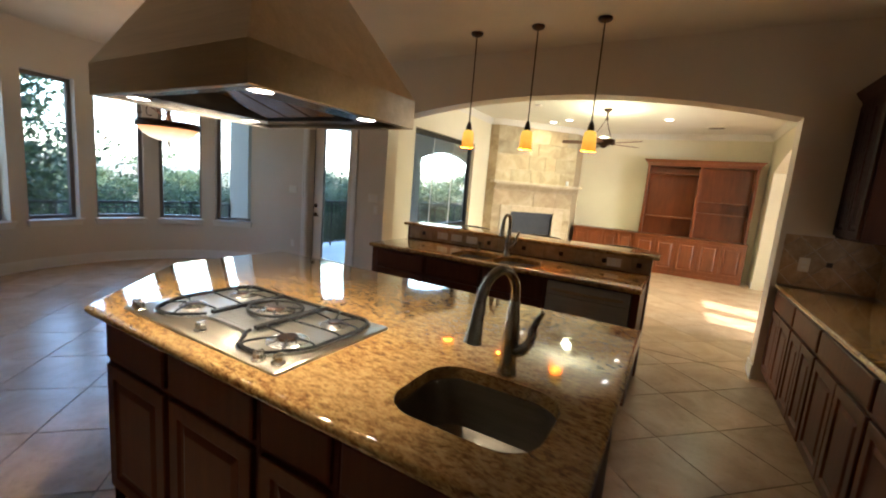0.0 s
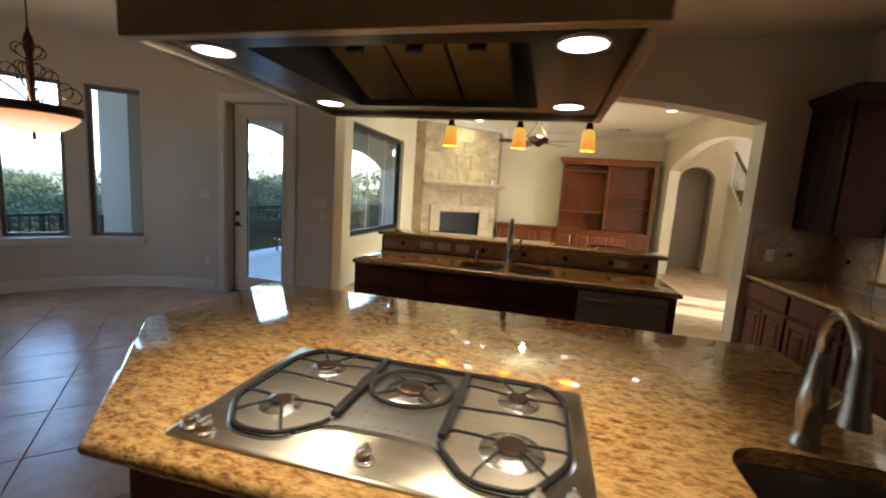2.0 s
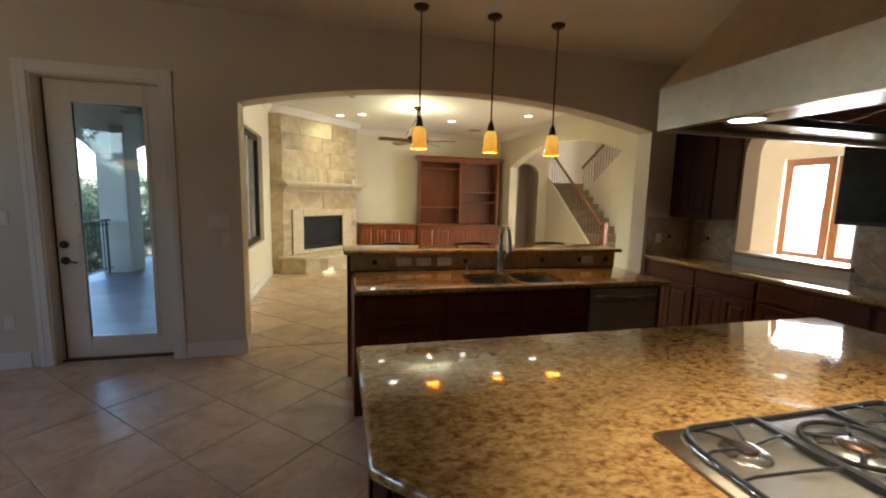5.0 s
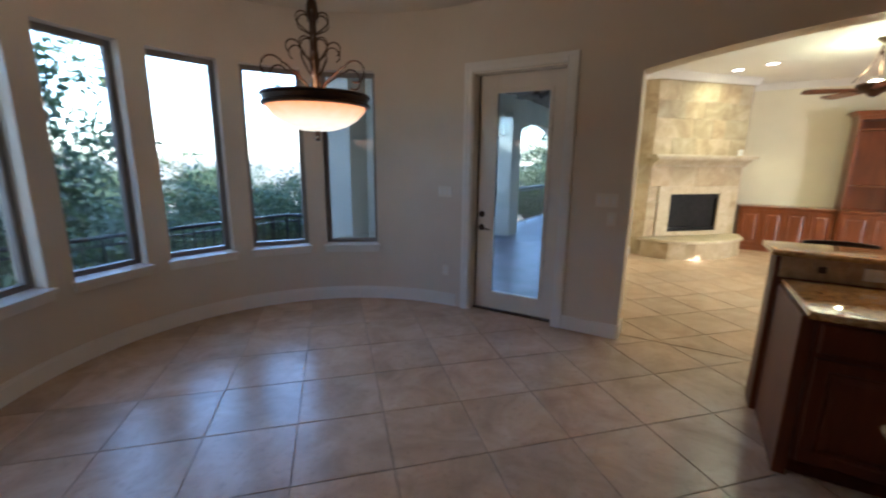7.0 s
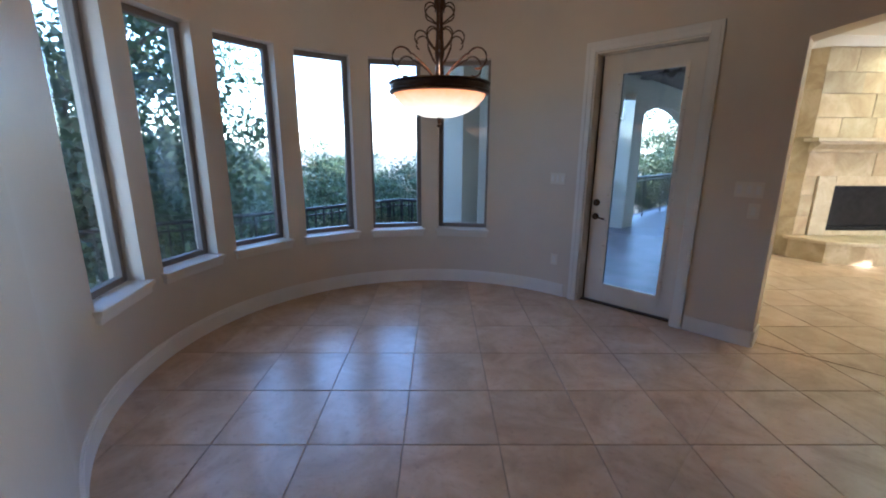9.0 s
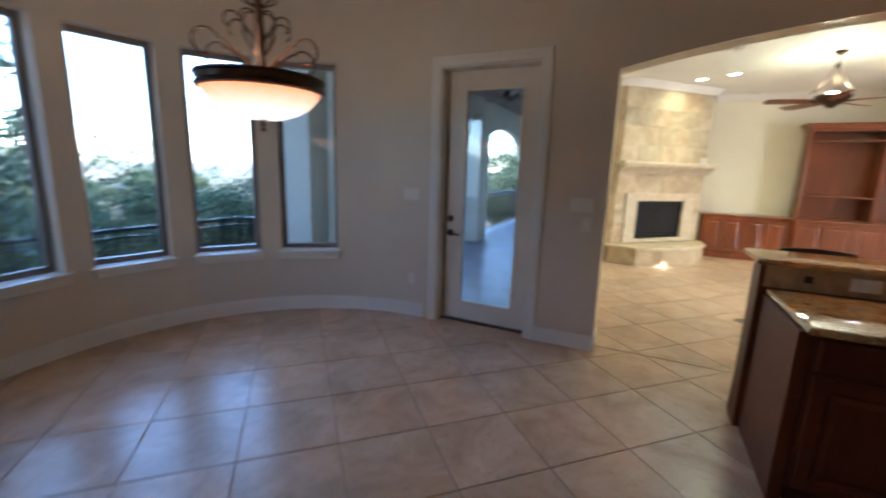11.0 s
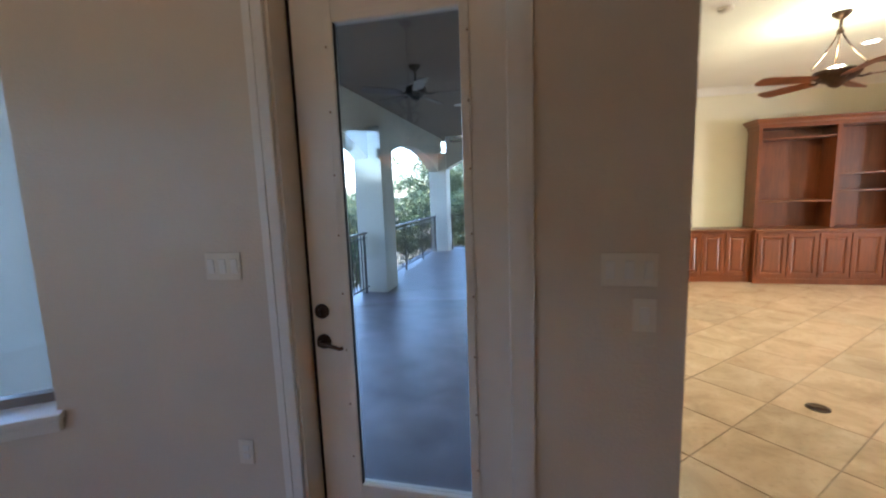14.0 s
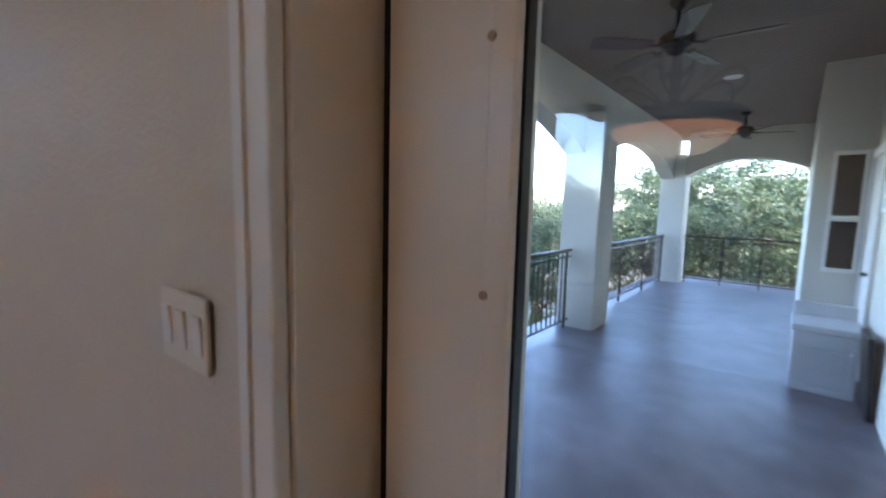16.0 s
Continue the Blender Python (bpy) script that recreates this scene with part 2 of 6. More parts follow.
M_BRONZE = surface("oil_rubbed_bronze", (0.03, 0.018, 0.012), (0.085, 0.045, 0.025), 14.0, 0.38, (1, 1, 1), 0.8, 0.2)
M_WINFRAME = surface("bronze_window_frame", (0.16, 0.13, 0.11), (0.21, 0.175, 0.145), 8.0, 0.45, bump_s=0.05)
M_SILL = surface("painted_sill", (0.66, 0.60, 0.52), (0.72, 0.66, 0.58), 6.0, 0.4)
M_GLASS = glass_mat("window_glass", (0.93, 0.96, 0.97))
M_STONE = stone("fireplace_travertine", (0.30, 0.215, 0.11), (0.45, 0.36, 0.21), (0.58, 0.49, 0.325), 3.2, 0.6, 0.2)
M_JOINT = surface("pale_stone_joint", (0.36, 0.28, 0.17), (0.42, 0.335, 0.21), 20.0, 0.85)
M_MANTEL = stone("mantel_stone", (0.43, 0.335, 0.20), (0.54, 0.445, 0.29), (0.63, 0.54, 0.385), 6.0, 0.55, 0.1)
M_FIREBOX = surface("firebox_black", (0.008, 0.007, 0.007), (0.022, 0.020, 0.019), 12.0, 0.35, spec=0.12)
M_STUCCO = surface("pale_stucco", (0.54, 0.505, 0.42), (0.61, 0.57, 0.475), 5.0, 0.9, bump_s=0.5, bump_scale=80.0, bump_d=0.006)
M_FORECOURT = surface("plain_concrete", (0.14, 0.125, 0.12), (0.27, 0.24, 0.225), 2.2, 0.7, bump_s=0.15, bump_scale=30.0, detail=9)
M_PATIO = surface("stained_concrete", (0.034, 0.029, 0.033), (0.185, 0.162, 0.172), 2.6, 0.38, bump_s=0.3, bump_scale=30.0, detail=9)
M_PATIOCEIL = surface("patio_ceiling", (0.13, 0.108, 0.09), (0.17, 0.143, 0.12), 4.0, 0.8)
M_SPLASH = stone("splash_tile", (0.28, 0.17, 0.085), (0.40, 0.27, 0.15), (0.52, 0.38, 0.24), 12.0, 0.35, 0.2)
M_ACCENT = surface("bronze_accent_tile", (0.022, 0.014, 0.010), (0.05, 0.03, 0.02), 20.0, 0.3, metal=0.6)
M_PLATE = surface("almond_switch_plate", (0.70, 0.63, 0.52), (0.75, 0.68, 0.57), 6.0, 0.35, bump_s=0.0)
M_PLASTIC = surface("grey_resin", (0.50, 0.50, 0.50), (0.56, 0.56, 0.56), 6.0, 0.5)
M_CARPET = surface("tan_carpet", (0.20, 0.14, 0.085), (0.30, 0.22, 0.14), 60.0, 1.0, bump_s=0.6, bump_scale=300.0)
M_RAILWOOD = wood("oak_handrail", (0.15, 0.055, 0.018), (0.27, 0.105, 0.035), 1, 0.4, 0.2)
M_ENTRY = wood("entry_door_wood", (0.26, 0.10, 0.035), (0.42, 0.18, 0.07), 2, 0.35, 0.4)
M_GROUND = surface("dry_ground", (0.16, 0.13, 0.08), (0.26, 0.22, 0.14), 0.6, 0.95, bump_s=0.4, bump_scale=6.0, bump_d=0.05)
M_BARK = surface("oak_bark", (0.05, 0.038, 0.03), (0.12, 0.095, 0.075), 18.0, 0.95, (3, 3, 1), bump_s=0.8, bump_scale=30.0, bump_d=0.02)
M_PAPER = surface("white_paper", (0.78, 0.78, 0.76), (0.82, 0.82, 0.80), 6.0, 0.7, bump_s=0.0)
M_LAMPON = glow("lit_bulb", (1.0, 0.80, 0.52), 1.0)
M_LAMPHOT = glow("lit_halogen", (1.0, 0.88, 0.70), 1.5)


def leaf_mat():
    m, nt, nodes, links, b = mat_base("oak_leaves")
    g = nodes.new("ShaderNodeNewGeometry")
    col = ramp(nt, g.outputs["Random Per Island"], [(0.0, (0.022, 0.044, 0.021)), (0.5, (0.050, 0.084, 0.038)), (0.85, (0.10, 0.138, 0.058)), (1.0, (0.17, 0.19, 0.088))])
    links.new(col, b.inputs["Base Color"])
    b.inputs["Roughness"].default_value = 0.55
    tl = nodes.new("ShaderNodeBsdfTranslucent")
    links.new(col, tl.inputs["Color"])
    mx = nodes.new("ShaderNodeMixShader")
    mx.inputs[0].default_value = 0.35
    links.new(b.outputs[0], mx.inputs[1])
    links.new(tl.outputs[0], mx.inputs[2])
    links.new(mx.outputs[0], nodes["Material Output"].inputs["Surface"])
    return m


M_LEAF = leaf_mat()


# ---- mesh helpers ----
def box(bm, x0, x1, y0, y1, z0, z1, m=None, bev=0.0):
    r = bmesh.ops.create_cube(bm, size=1)
    t = Matrix.Translation(((x0 + x1) / 2, (y0 + y1) / 2, (z0 + z1) / 2)) @ Matrix.Diagonal((abs(x1 - x0), abs(y1 - y0), abs(z1 - z0), 1))
    bmesh.ops.transform(bm, matrix=(m @ t if m else t), verts=r["verts"])
    if bev:
        edges = list({e for v in r["verts"] for e in v.link_edges})
        bmesh.ops.bevel(bm, geom=edges, offset=bev, segments=2, affect="EDGES", profile=0.5)
    return bm


def cyl(bm, p, q, r0, r1=None, seg=16):
    p, q = Vector(p), Vector(q)
    d = q - p
    t = Matrix.Translation((p + q) / 2) @ d.to_track_quat("Z", "Y").to_matrix().to_4x4()
    bmesh.ops.create_cone(bm, cap_ends=True, segments=seg, radius1=r0, radius2=r0 if r1 is None else r1, depth=d.length, matrix=t)
    return bm


def loft(bm, rings, close=True, cap=True):
    """Joins rings of the same number of points into one skin."""
    vs = [[bm.verts.new(p) for p in ring] for ring in rings]
    n = len(vs[0])
    for a, b in zip(vs, vs[1:]):
        for i in range(n if close else n - 1):
            j = (i + 1) % n
            bm.faces.new((a[i], a[j], b[j], b[i]))
    if cap:
        bm.faces.new(vs[0][::-1])
        bm.faces.new(vs[-1])
    return bm


def lathe(bm, profile, place=(0, 0, 0), seg=28, cap=True):
    x, y, z = place
    rings = [[(x + r * math.cos(2 * math.pi * i / seg), y + r * math.sin(2 * math.pi * i / seg), z + h) for i in range(seg)] for r, h in profile]
    return loft(bm, rings, True, cap)


def tube(bm, pts, r, seg=8, taper=None):
    """A round bar along points."""
    pts = [Vector(p) for p in pts]
    rings = []
    up = Vector((0, 0, 1))
    for i, p in enumerate(pts):
        d = (pts[min(i + 1, len(pts) - 1)] - pts[max(i - 1, 0)]).normalized()
        a = d.cross(up)
        if a.length < 0.05:
            a = d.cross(Vector((0, 1, 0)))
        a.normalize()
        b = d.cross(a)
        k = r if taper is None else r * (1 + (taper - 1) * i / (len(pts) - 1))
        rings.append([p + a * k * math.cos(2 * math.pi * j / seg) + b * k * math.sin(2 * math.pi * j / seg) for j in range(seg)])
    return loft(bm, rings)


def arc_pts(c, r, a0, a1, n, plane="xz"):
    out = []
    for i in range(n + 1):
        a = radians(a0 + (a1 - a0) * i / n)
        u, w = r * math.cos(a), r * math.sin(a)
        out.append({"xz": (c[0] + u, c[1], c[2] + w), "yz": (c[0], c[1] + u, c[2] + w), "xy": (c[0] + u, c[1] + w, c[2])}[plane])
    return out


def rounded(x0, x1, y0, y1, r, n=5):
    pts = []
    for cx, cy, a in ((x1 - r, y1 - r, 0), (x0 + r, y1 - r, 90), (x0 + r, y0 + r, 180), (x1 - r, y0 + r, 270)):
        for i in range(n + 1):
            t = radians(a + 90 * i / n)
            pts.append((cx + r * math.cos(t), cy + r * math.sin(t)))
    return pts


def offset(poly, d):
    """A polygon (anticlockwise) moved inwards by d."""
    out = []
    n = len(poly)
    for i in range(n):
        p0, p1, p2 = Vector(poly[i - 1]), Vector(poly[i]), Vector(poly[(i + 1) % n])
        e1, e2 = (p1 - p0).normalized(), (p2 - p1).normalized()
        n1, n2 = Vector((-e1.y, e1.x)), Vector((-e2.y, e2.x))
        k = (n1 + n2)
        out.append(tuple(p1 + k * (d / max(0.3, 1 + n1.dot(n2)))))
    return out


def fill(bm, loops, z, flip=False):
    """A flat face with holes at height z; returns nothing, the loops are welded later."""
    edges = []
    for loop in loops:
        vs = [bm.verts.new((x, y, z)) for x, y in loop]
        edges += [bm.edges.new((vs[i], vs[(i + 1) % len(vs)])) for i in range(len(vs))]
    r = bmesh.ops.triangle_fill(bm, edges=edges, use_beauty=True, normal=(0, 0, -1 if flip else 1))


def slab(bm, outer, holes, z0, z1, r=0.015, n=4):
    """A worktop with a rounded edge all round and cut-outs."""
    rings = []
    for i in range(n + 1):
        a = math.pi / 2 * i / n
        rings.append((offset(outer, r * (1 - math.cos(a))), z1 - r + r * math.sin(a)))
    low = [(offset(outer, r * (1 - math.cos(math.pi / 2 * i / n))), z0 + r - r * math.sin(math.pi / 2 * i / n)) for i in range(n, -1, -1)]
    loft(bm, [[(x, y, z) for x, y in ring] for ring, z in low + rings], True, False)
    fill(bm, [rings[-1][0]] + holes, z1)
    fill(bm, [low[0][0]] + holes, z0, True)
    for h in holes:
        loft(bm, [[(x, y, z1) for x, y in h], [(x, y, z0) for x, y in h]], True, False)
    bmesh.ops.remove_doubles(bm, verts=bm.verts, dist=0.0002)
    bmesh.ops.recalc_face_normals(bm, faces=bm.faces)
    return bm


def panel(bm, outline, holes, a, b, axis):
    """A wall: a flat outline with holes, given thickness from a to b along an axis ('x': outline in y, z; 'y': outline in x, z)."""
    def place(p, w):
        return (w, p[0], p[1]) if axis == "x" else (p[0], w, p[1])
    for w in (a, b):
        edges = []
        for loop in [outline] + holes:
            vs = [bm.verts.new(place(p, w)) for p in loop]
            edges += [bm.edges.new((vs[i], vs[(i + 1) % len(vs)])) for i in range(len(vs))]
        bmesh.ops.triangle_fill(bm, edges=edges, use_beauty=True)
    for loop in [outline] + holes:
        loft(bm, [[place(p, a) for p in loop], [place(p, b) for p in loop]], True, False)
    bmesh.ops.remove_doubles(bm, verts=bm.verts, dist=0.0005)
    bmesh.ops.recalc_face_normals(bm, faces=bm.faces)
    return bm


def B():
    return bmesh.new()


def mesh_of(name, bm, material, smooth=False):
    me = bpy.data.meshes.new(name)
    bm.to_mesh(me)
    bm.free()
    me.materials.append(material)
    if smooth:
        me.shade_smooth()
        me.set_sharp_from_angle(angle=radians(38))
    return me


def part(name, bm, material, parent, label="", smooth=False):
    ob = new(name, mesh_of(name, bm, material, smooth))
    ob.parent = parent
    return tagged(ob, label)


def thing(name, label, category, place=(0, 0, 0), rz=0.0, group=""):
    ob = new(name)
    ob.matrix_world = pose(*place, 0, 0, rz)
    return tagged(ob, label, category, group)


def single(name, bm, material, label, category, smooth=False, group="", kind=""):
    return tagged(new(name, mesh_of(name, bm, material, smooth)), label, category, group, kind)


def structure(name, bm, material, label="", smooth=False):
    return tagged(new(name, mesh_of(name, bm, material, smooth)), label, kind="structure")


def segment_arch(x0, x1, spring, apex, n=24):
    """Points of a flat arch from x0 to x1."""
    h, w = apex - spring, (x1 - x0) / 2
    r = (w * w + h * h) / (2 * h)
    c = (x0 + x1) / 2
    return [(x0 + (x1 - x0) * i / n, apex - r + math.sqrt(max(0, r * r - (x0 + (x1 - x0) * i / n - c) ** 2))) for i in range(n + 1)]

# ---- structure ----
NX, NY, NR = -4.12, 2.84, 1.985
CEIL = 3.05
WY = 4.825
arch = segment_arch(-2.45, 1.865, 2.31, 2.56)
structure("wall_north", panel(B(), [(-4.12, -0.02), (-3.965, -0.02), (-3.965, 2.425), (-3.045, 2.425), (-3.045, -0.02), (-2.45, -0.02)] + arch + [(1.865, -0.02), (2.75, -0.02), (2.75, 3.3), (-4.12, 3.3)], [], WY, 5.055, "y"), M_WALL, "tan painted wall with a wide flat arch")
wall_e = [(-2.2, -0.02), (WY, -0.02), (WY, 3.3), (-2.2, 3.3)]
ell = [(3.72 + 0.52 * math.cos(radians(a)), 2.05 + 0.34 * math.sin(radians(a))) for a in range(0, 181, 10)]
structure("wall_east", panel(B(), wall_e, [[(3.2, 1.02), (4.24, 1.02)] + ell], 2.55, 2.75, "x"), M_WALL, "tan painted wall with an arched pass-through")
bm = B()
box(bm, -3.5, 2.75, -2.4, -2.2, -0.02, 3.3)
structure("wall_south", bm, M_WALL)
bm = B()
box(bm, -2.8, -2.6, -2.2, 0.5, -0.02, 3.3)
structure("wall_west", bm, M_WALL)
bm = B()
loft(bm, [[(x, y, z) for x, y in ((NX, 0.855), (NX, 0.5), (-2.6, 0.5), (-2.6, 0.69))] for z in (-0.02, 3.3)])
bmesh.ops.recalc_face_normals(bm, faces=bm.faces)
structure("wall_nook_south", bm, M_WALL)
bm = B()
loft(bm, [[(x, y, z) for x, y in ((NX, 0.870), (NX, 0.856), (-2.6, 0.691), (-2.6, 0.705))] for z in (0.0, 0.14)])
bmesh.ops.recalc_face_normals(bm, faces=bm.faces)
structure("baseboard_south", bm, M_TRIM, "white painted baseboard")

# the round breakfast nook with six windows
WIN = [125.3 + 21.95 * k for k in range(6)]
HALF = 8.15
SILL, HEAD = 0.645, 2.495


def ring_block(bm, a0, a1, r0, r1, z0, z1):
    n = max(1, round((a1 - a0) / 1.5))
    def ring(r, z):
        return [(NX + r * math.cos(radians(a0 + (a1 - a0) * i / n)), NY + r * math.sin(radians(a0 + (a1 - a0) * i / n)), z) for i in range(n + 1)]
    loops = [ring(r0, z0), ring(r1, z0), ring(r1, z1), ring(r0, z1), ring(r0, z0)]
    vs = [[bm.verts.new(p) for p in lp] for lp in loops[:4]]
    vs.append(vs[0])
    for a, b in zip(vs, vs[1:]):
        for i in range(n):
            bm.faces.new((a[i], a[i + 1], b[i + 1], b[i]))
    bm.faces.new([vs[k][0] for k in range(4)])
    bm.faces.new([vs[k][n] for k in (3, 2, 1, 0)])
    return bm


bm = B()
edge = 90.0
for w in WIN:
    ring_block(bm, edge, w - HALF, NR, NR + 0.24, -0.02, 3.3)
    ring_block(bm, w - HALF, w + HALF, NR, NR + 0.24, -0.02, SILL - 0.03)
    ring_block(bm, w - HALF, w + HALF, NR, NR + 0.24, HEAD, 3.3)
    edge = w + HALF
ring_block(bm, edge, 270.0, NR, NR + 0.24, -0.02, 3.3)
bmesh.ops.remove_doubles(bm, verts=bm.verts, dist=0.0005)
bmesh.ops.recalc_face_normals(bm, faces=bm.faces)
structure("wall_nook", bm, M_WALL, "tan painted curved wall of the breakfast nook")
bm = B()
ring_block(bm, 90, 270, NR - 0.016, NR - 0.001, 0.0, 0.115)
ring_block(bm, 90, 270, NR - 0.010, NR - 0.001, 0.115, 0.14)
bmesh.ops.recalc_face_normals(bm, faces=bm.faces)
structure("baseboard_nook", bm, M_TRIM, "white painted baseboard bent along the curved wall")

half_w = NR * math.sin(radians(HALF))
for k, w in enumerate(WIN):
    win = thing("window_%d" % (k + 1), "tall narrow fixed window with a bronze frame", "window", (NX, NY, 0), w - 90)
    tagged(win, kind="structure")
    # local: y points outwards, x along the wall
    yg = NR + 0.12
    hw = (NR + 0.12) * math.sin(radians(HALF))
    bm = B()
    for x0, x1, z0, z1 in ((-hw, -hw + 0.05, SILL, HEAD), (hw - 0.05, hw, SILL, HEAD), (-hw + 0.05, hw - 0.05, SILL, SILL + 0.045), (-hw + 0.05, hw - 0.05, HEAD - 0.05, HEAD)):
        box(bm, x0, x1, yg - 0.025, yg + 0.03, z0, z1, None, 0.004)
    part("window_frame", bm, M_WINFRAME, win)
    bm = B()
    box(bm, -hw + 0.02, hw - 0.02, yg - 0.003, yg + 0.003, SILL + 0.02, HEAD - 0.02)
    g = part("pane", bm, M_GLASS, win)
    g.visible_shadow = False
    bm = B()
    y0 = math.sqrt(NR * NR - half_w * half_w) - 0.055
    box(bm, -half_w - 0.03, half_w + 0.03, y0, NR + 0.10, SILL - 0.028, SILL, None, 0.006)
    part("window_sill", bm, M_SILL, win, "pale painted sill")
    bm = B()
    box(bm, -half_w - 0.015, half_w + 0.015, y0 + 0.022, NR - 0.004, SILL - 0.088, SILL - 0.03, None, 0.005)
    box(bm, -half_w - 0.02, half_w + 0.02, y0 + 0.012, NR - 0.004, SILL - 0.045, SILL - 0.0295, None, 0.004)
    part("apron", bm, M_SILL, win)

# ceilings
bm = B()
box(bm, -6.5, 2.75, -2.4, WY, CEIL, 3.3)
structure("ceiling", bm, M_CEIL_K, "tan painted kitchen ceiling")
bm = B()
box(bm, -2.97, 2.7, 5.055, 11.2, CEIL, 3.3)
structure("ceiling_living", bm, M_CEIL, "white living room ceiling")

# living room
structure("wall_living_west", panel(B(), [(5.055, -0.02), (11.2, -0.02), (11.2, 3.3), (5.055, 3.3)], [[(6.0, 0.72), (8.2, 0.72), (8.2, 2.42), (6.0, 2.42)]], -2.97, -2.81, "x"), M_CREAM, "cream wall with a large window to the terrace")
bm = B()
box(bm, -2.97, 2.7, 11.0, 11.2, -0.02, 3.3)
structure("wall_living_north", bm, M_CREAM)
arch2 = segment_arch(6.15, 10.3, 2.26, 2.62)
structure("wall_living_east", panel(B(), [(5.055, -0.02), (6.15, -0.02)] + arch2 + [(10.3, -0.02), (11.0, -0.02), (11.0, 3.3), (5.055, 3.3)], [], 2.5, 2.7, "x"), M_CREAM, "cream wall with a wide arch to the stair hall")


def crown(name, pts):
    """Crown moulding along a line of points in plan, with the room on its right-hand side."""
    bm = B()
    prof = [(0.0, -0.11), (0.012, -0.11), (0.02, -0.09), (0.055, -0.055), (0.075, -0.02), (0.09, -0.012), (0.09, 0.0), (0.0, 0.0)]
    rings = []
    for i, p in enumerate(pts):
        p = Vector(p)
        d1 = (Vector(pts[i]) - Vector(pts[i - 1])).normalized() if i else (Vector(pts[1]) - p).normalized()
        d2 = (Vector(pts[i + 1]) - p).normalized() if i + 1 < len(pts) else d1
        n1, n2 = Vector((d1.y, -d1.x)), Vector((d2.y, -d2.x))
        k = (n1 + n2) / max(0.3, 1 + n1.dot(n2))
        rings.append([(p.x + k.x * u, p.y + k.y * u, CEIL - 0.001 + h) for u, h in prof])
    loft(bm, rings)
    bmesh.ops.recalc_face_normals(bm, faces=bm.faces)
    return structure(name, bm, M_TRIM, "white crown moulding", True)


crown("trim_crown", [(-2.809, 5.06), (-2.809, 8.93), (-2.565, 8.91), (-1.18, 10.32), (-1.18, 10.999), (2.499, 10.999), (2.499, 5.06)])


def base_run(name, boxes):
    for b in boxes:
        bm = B()
        x0, x1, y0, y1 = b
        box(bm, x0, x1, y0, y1, 0.0, 0.135, None, 0.004)
        structure(name, bm, M_TRIM, "white painted baseboard")


base_run("baseboard", [(-2.948, -2.452, WY - 0.016, WY - 0.001), (-2.449, -2.435, WY, 5.055), (1.85, 1.864, WY - 0.016, 5.055), (-2.808, -2.794, 5.06, 8.9),
                       (2.486, 2.499, 5.06, 6.15), (2.486, 2.499, 10.3, 10.42), (-2.58, 1.9, -2.199, -2.185), (-2.599, -2.585, -2.185, 0.5),
                       (2.701, 2.715, 5.1, 6.15), (2.716, 2.95, 11.135, 11.149), (3.7, 3.98, 11.135, 11.149), (6.985, 6.999, 7.25, 11.9)])

# stair hall
bm = B()
box(bm, 2.75, 7.2, 1.8, 2.0, -0.02, 4.3)
structure("wall_hall_south", bm, M_CREAM)
# the two small high holes are added to throw sun spots by the hearth
structure("wall_hall_east", panel(B(), [(2.0, -0.02), (5.40, -0.02), (5.40, 2.42), (7.16, 2.42), (7.16, -0.02), (12.4, -0.02), (12.4, 4.3), (2.0, 4.3)], [[(6.84, 3.58), (7.06, 3.58), (7.06, 3.78), (6.84, 3.78)], [(5.37, 3.64), (5.46, 3.64), (5.46, 3.76), (5.37, 3.76)]], 7.0, 7.2, "x"), M_CREAM, "cream wall with the glazed entry doors")
bm = B()
box(bm, 3.9, 7.0, 12.2, 12.4, -0.02, 4.3)
structure("wall_hall_north", bm, M_CREAM)
niche = [(3.325 + 0.375 * math.cos(radians(a)), 2.12 + 0.33 * math.sin(radians(a))) for a in range(180, -1, -12)]
structure("wall_hall_niche", panel(B(), [(2.7, -0.02), (2.95, -0.02)] + niche + [(3.7, -0.02), (3.98, -0.02), (3.98, 4.3), (2.7, 4.3)], [], 11.15, 11.35, "y"), M_CREAM, "cream wall with a tall arched opening")
bm = B()
box(bm, 2.6, 4.1, 12.2, 12.3, -0.02, 3.0)
box(bm, 2.6, 2.7, 11.35, 12.2, -0.02, 3.0)
box(bm, 3.9, 3.98, 11.35, 12.2, -0.02, 3.0)
box(bm, 2.7, 3.9, 11.35, 12.2, 2.8, 2.9)
structure("wall_passage", bm, M_WALL, "tan walls of the passage")
bm = B()
box(bm, 2.5, 7.2, 1.8, 12.4, 4.3, 4.5)
structure("ceiling_hall", bm, M_CEIL)
bm = B()
box(bm, 2.55, 2.75, WY, 11.2, 3.301, 4.3)
box(bm, 2.55, 2.75, 1.8, WY, 3.301, 4.3)
structure("wall_hall_west", bm, M_CREAM)

# added plane, tan instead of cream to imitate the shaded stairwell
bm = B()
box(bm, 6.1, 6.2, 9.7, 12.2, 0.0, 4.3)
structure("wall_stairwell", bm, M_WALL, "wall behind the upper stair flight, tan to imitate its shade")

# terrace
bm = B()
box(bm, -6.0, -2.9, 5.0, 15.5, -0.3, -0.03)
structure("floor_terrace", bm, M_PATIO, "grey-brown stained concrete terrace floor")
bm = B()
box(bm, -7.2, -3.6, -1.6, 4.999, -0.45, -0.18)
structure("floor_deck", bm, M_PATIO, "stained concrete walkway round the nook")
bm = B()
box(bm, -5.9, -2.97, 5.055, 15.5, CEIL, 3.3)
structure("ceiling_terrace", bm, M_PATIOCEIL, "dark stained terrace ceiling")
bm = B()
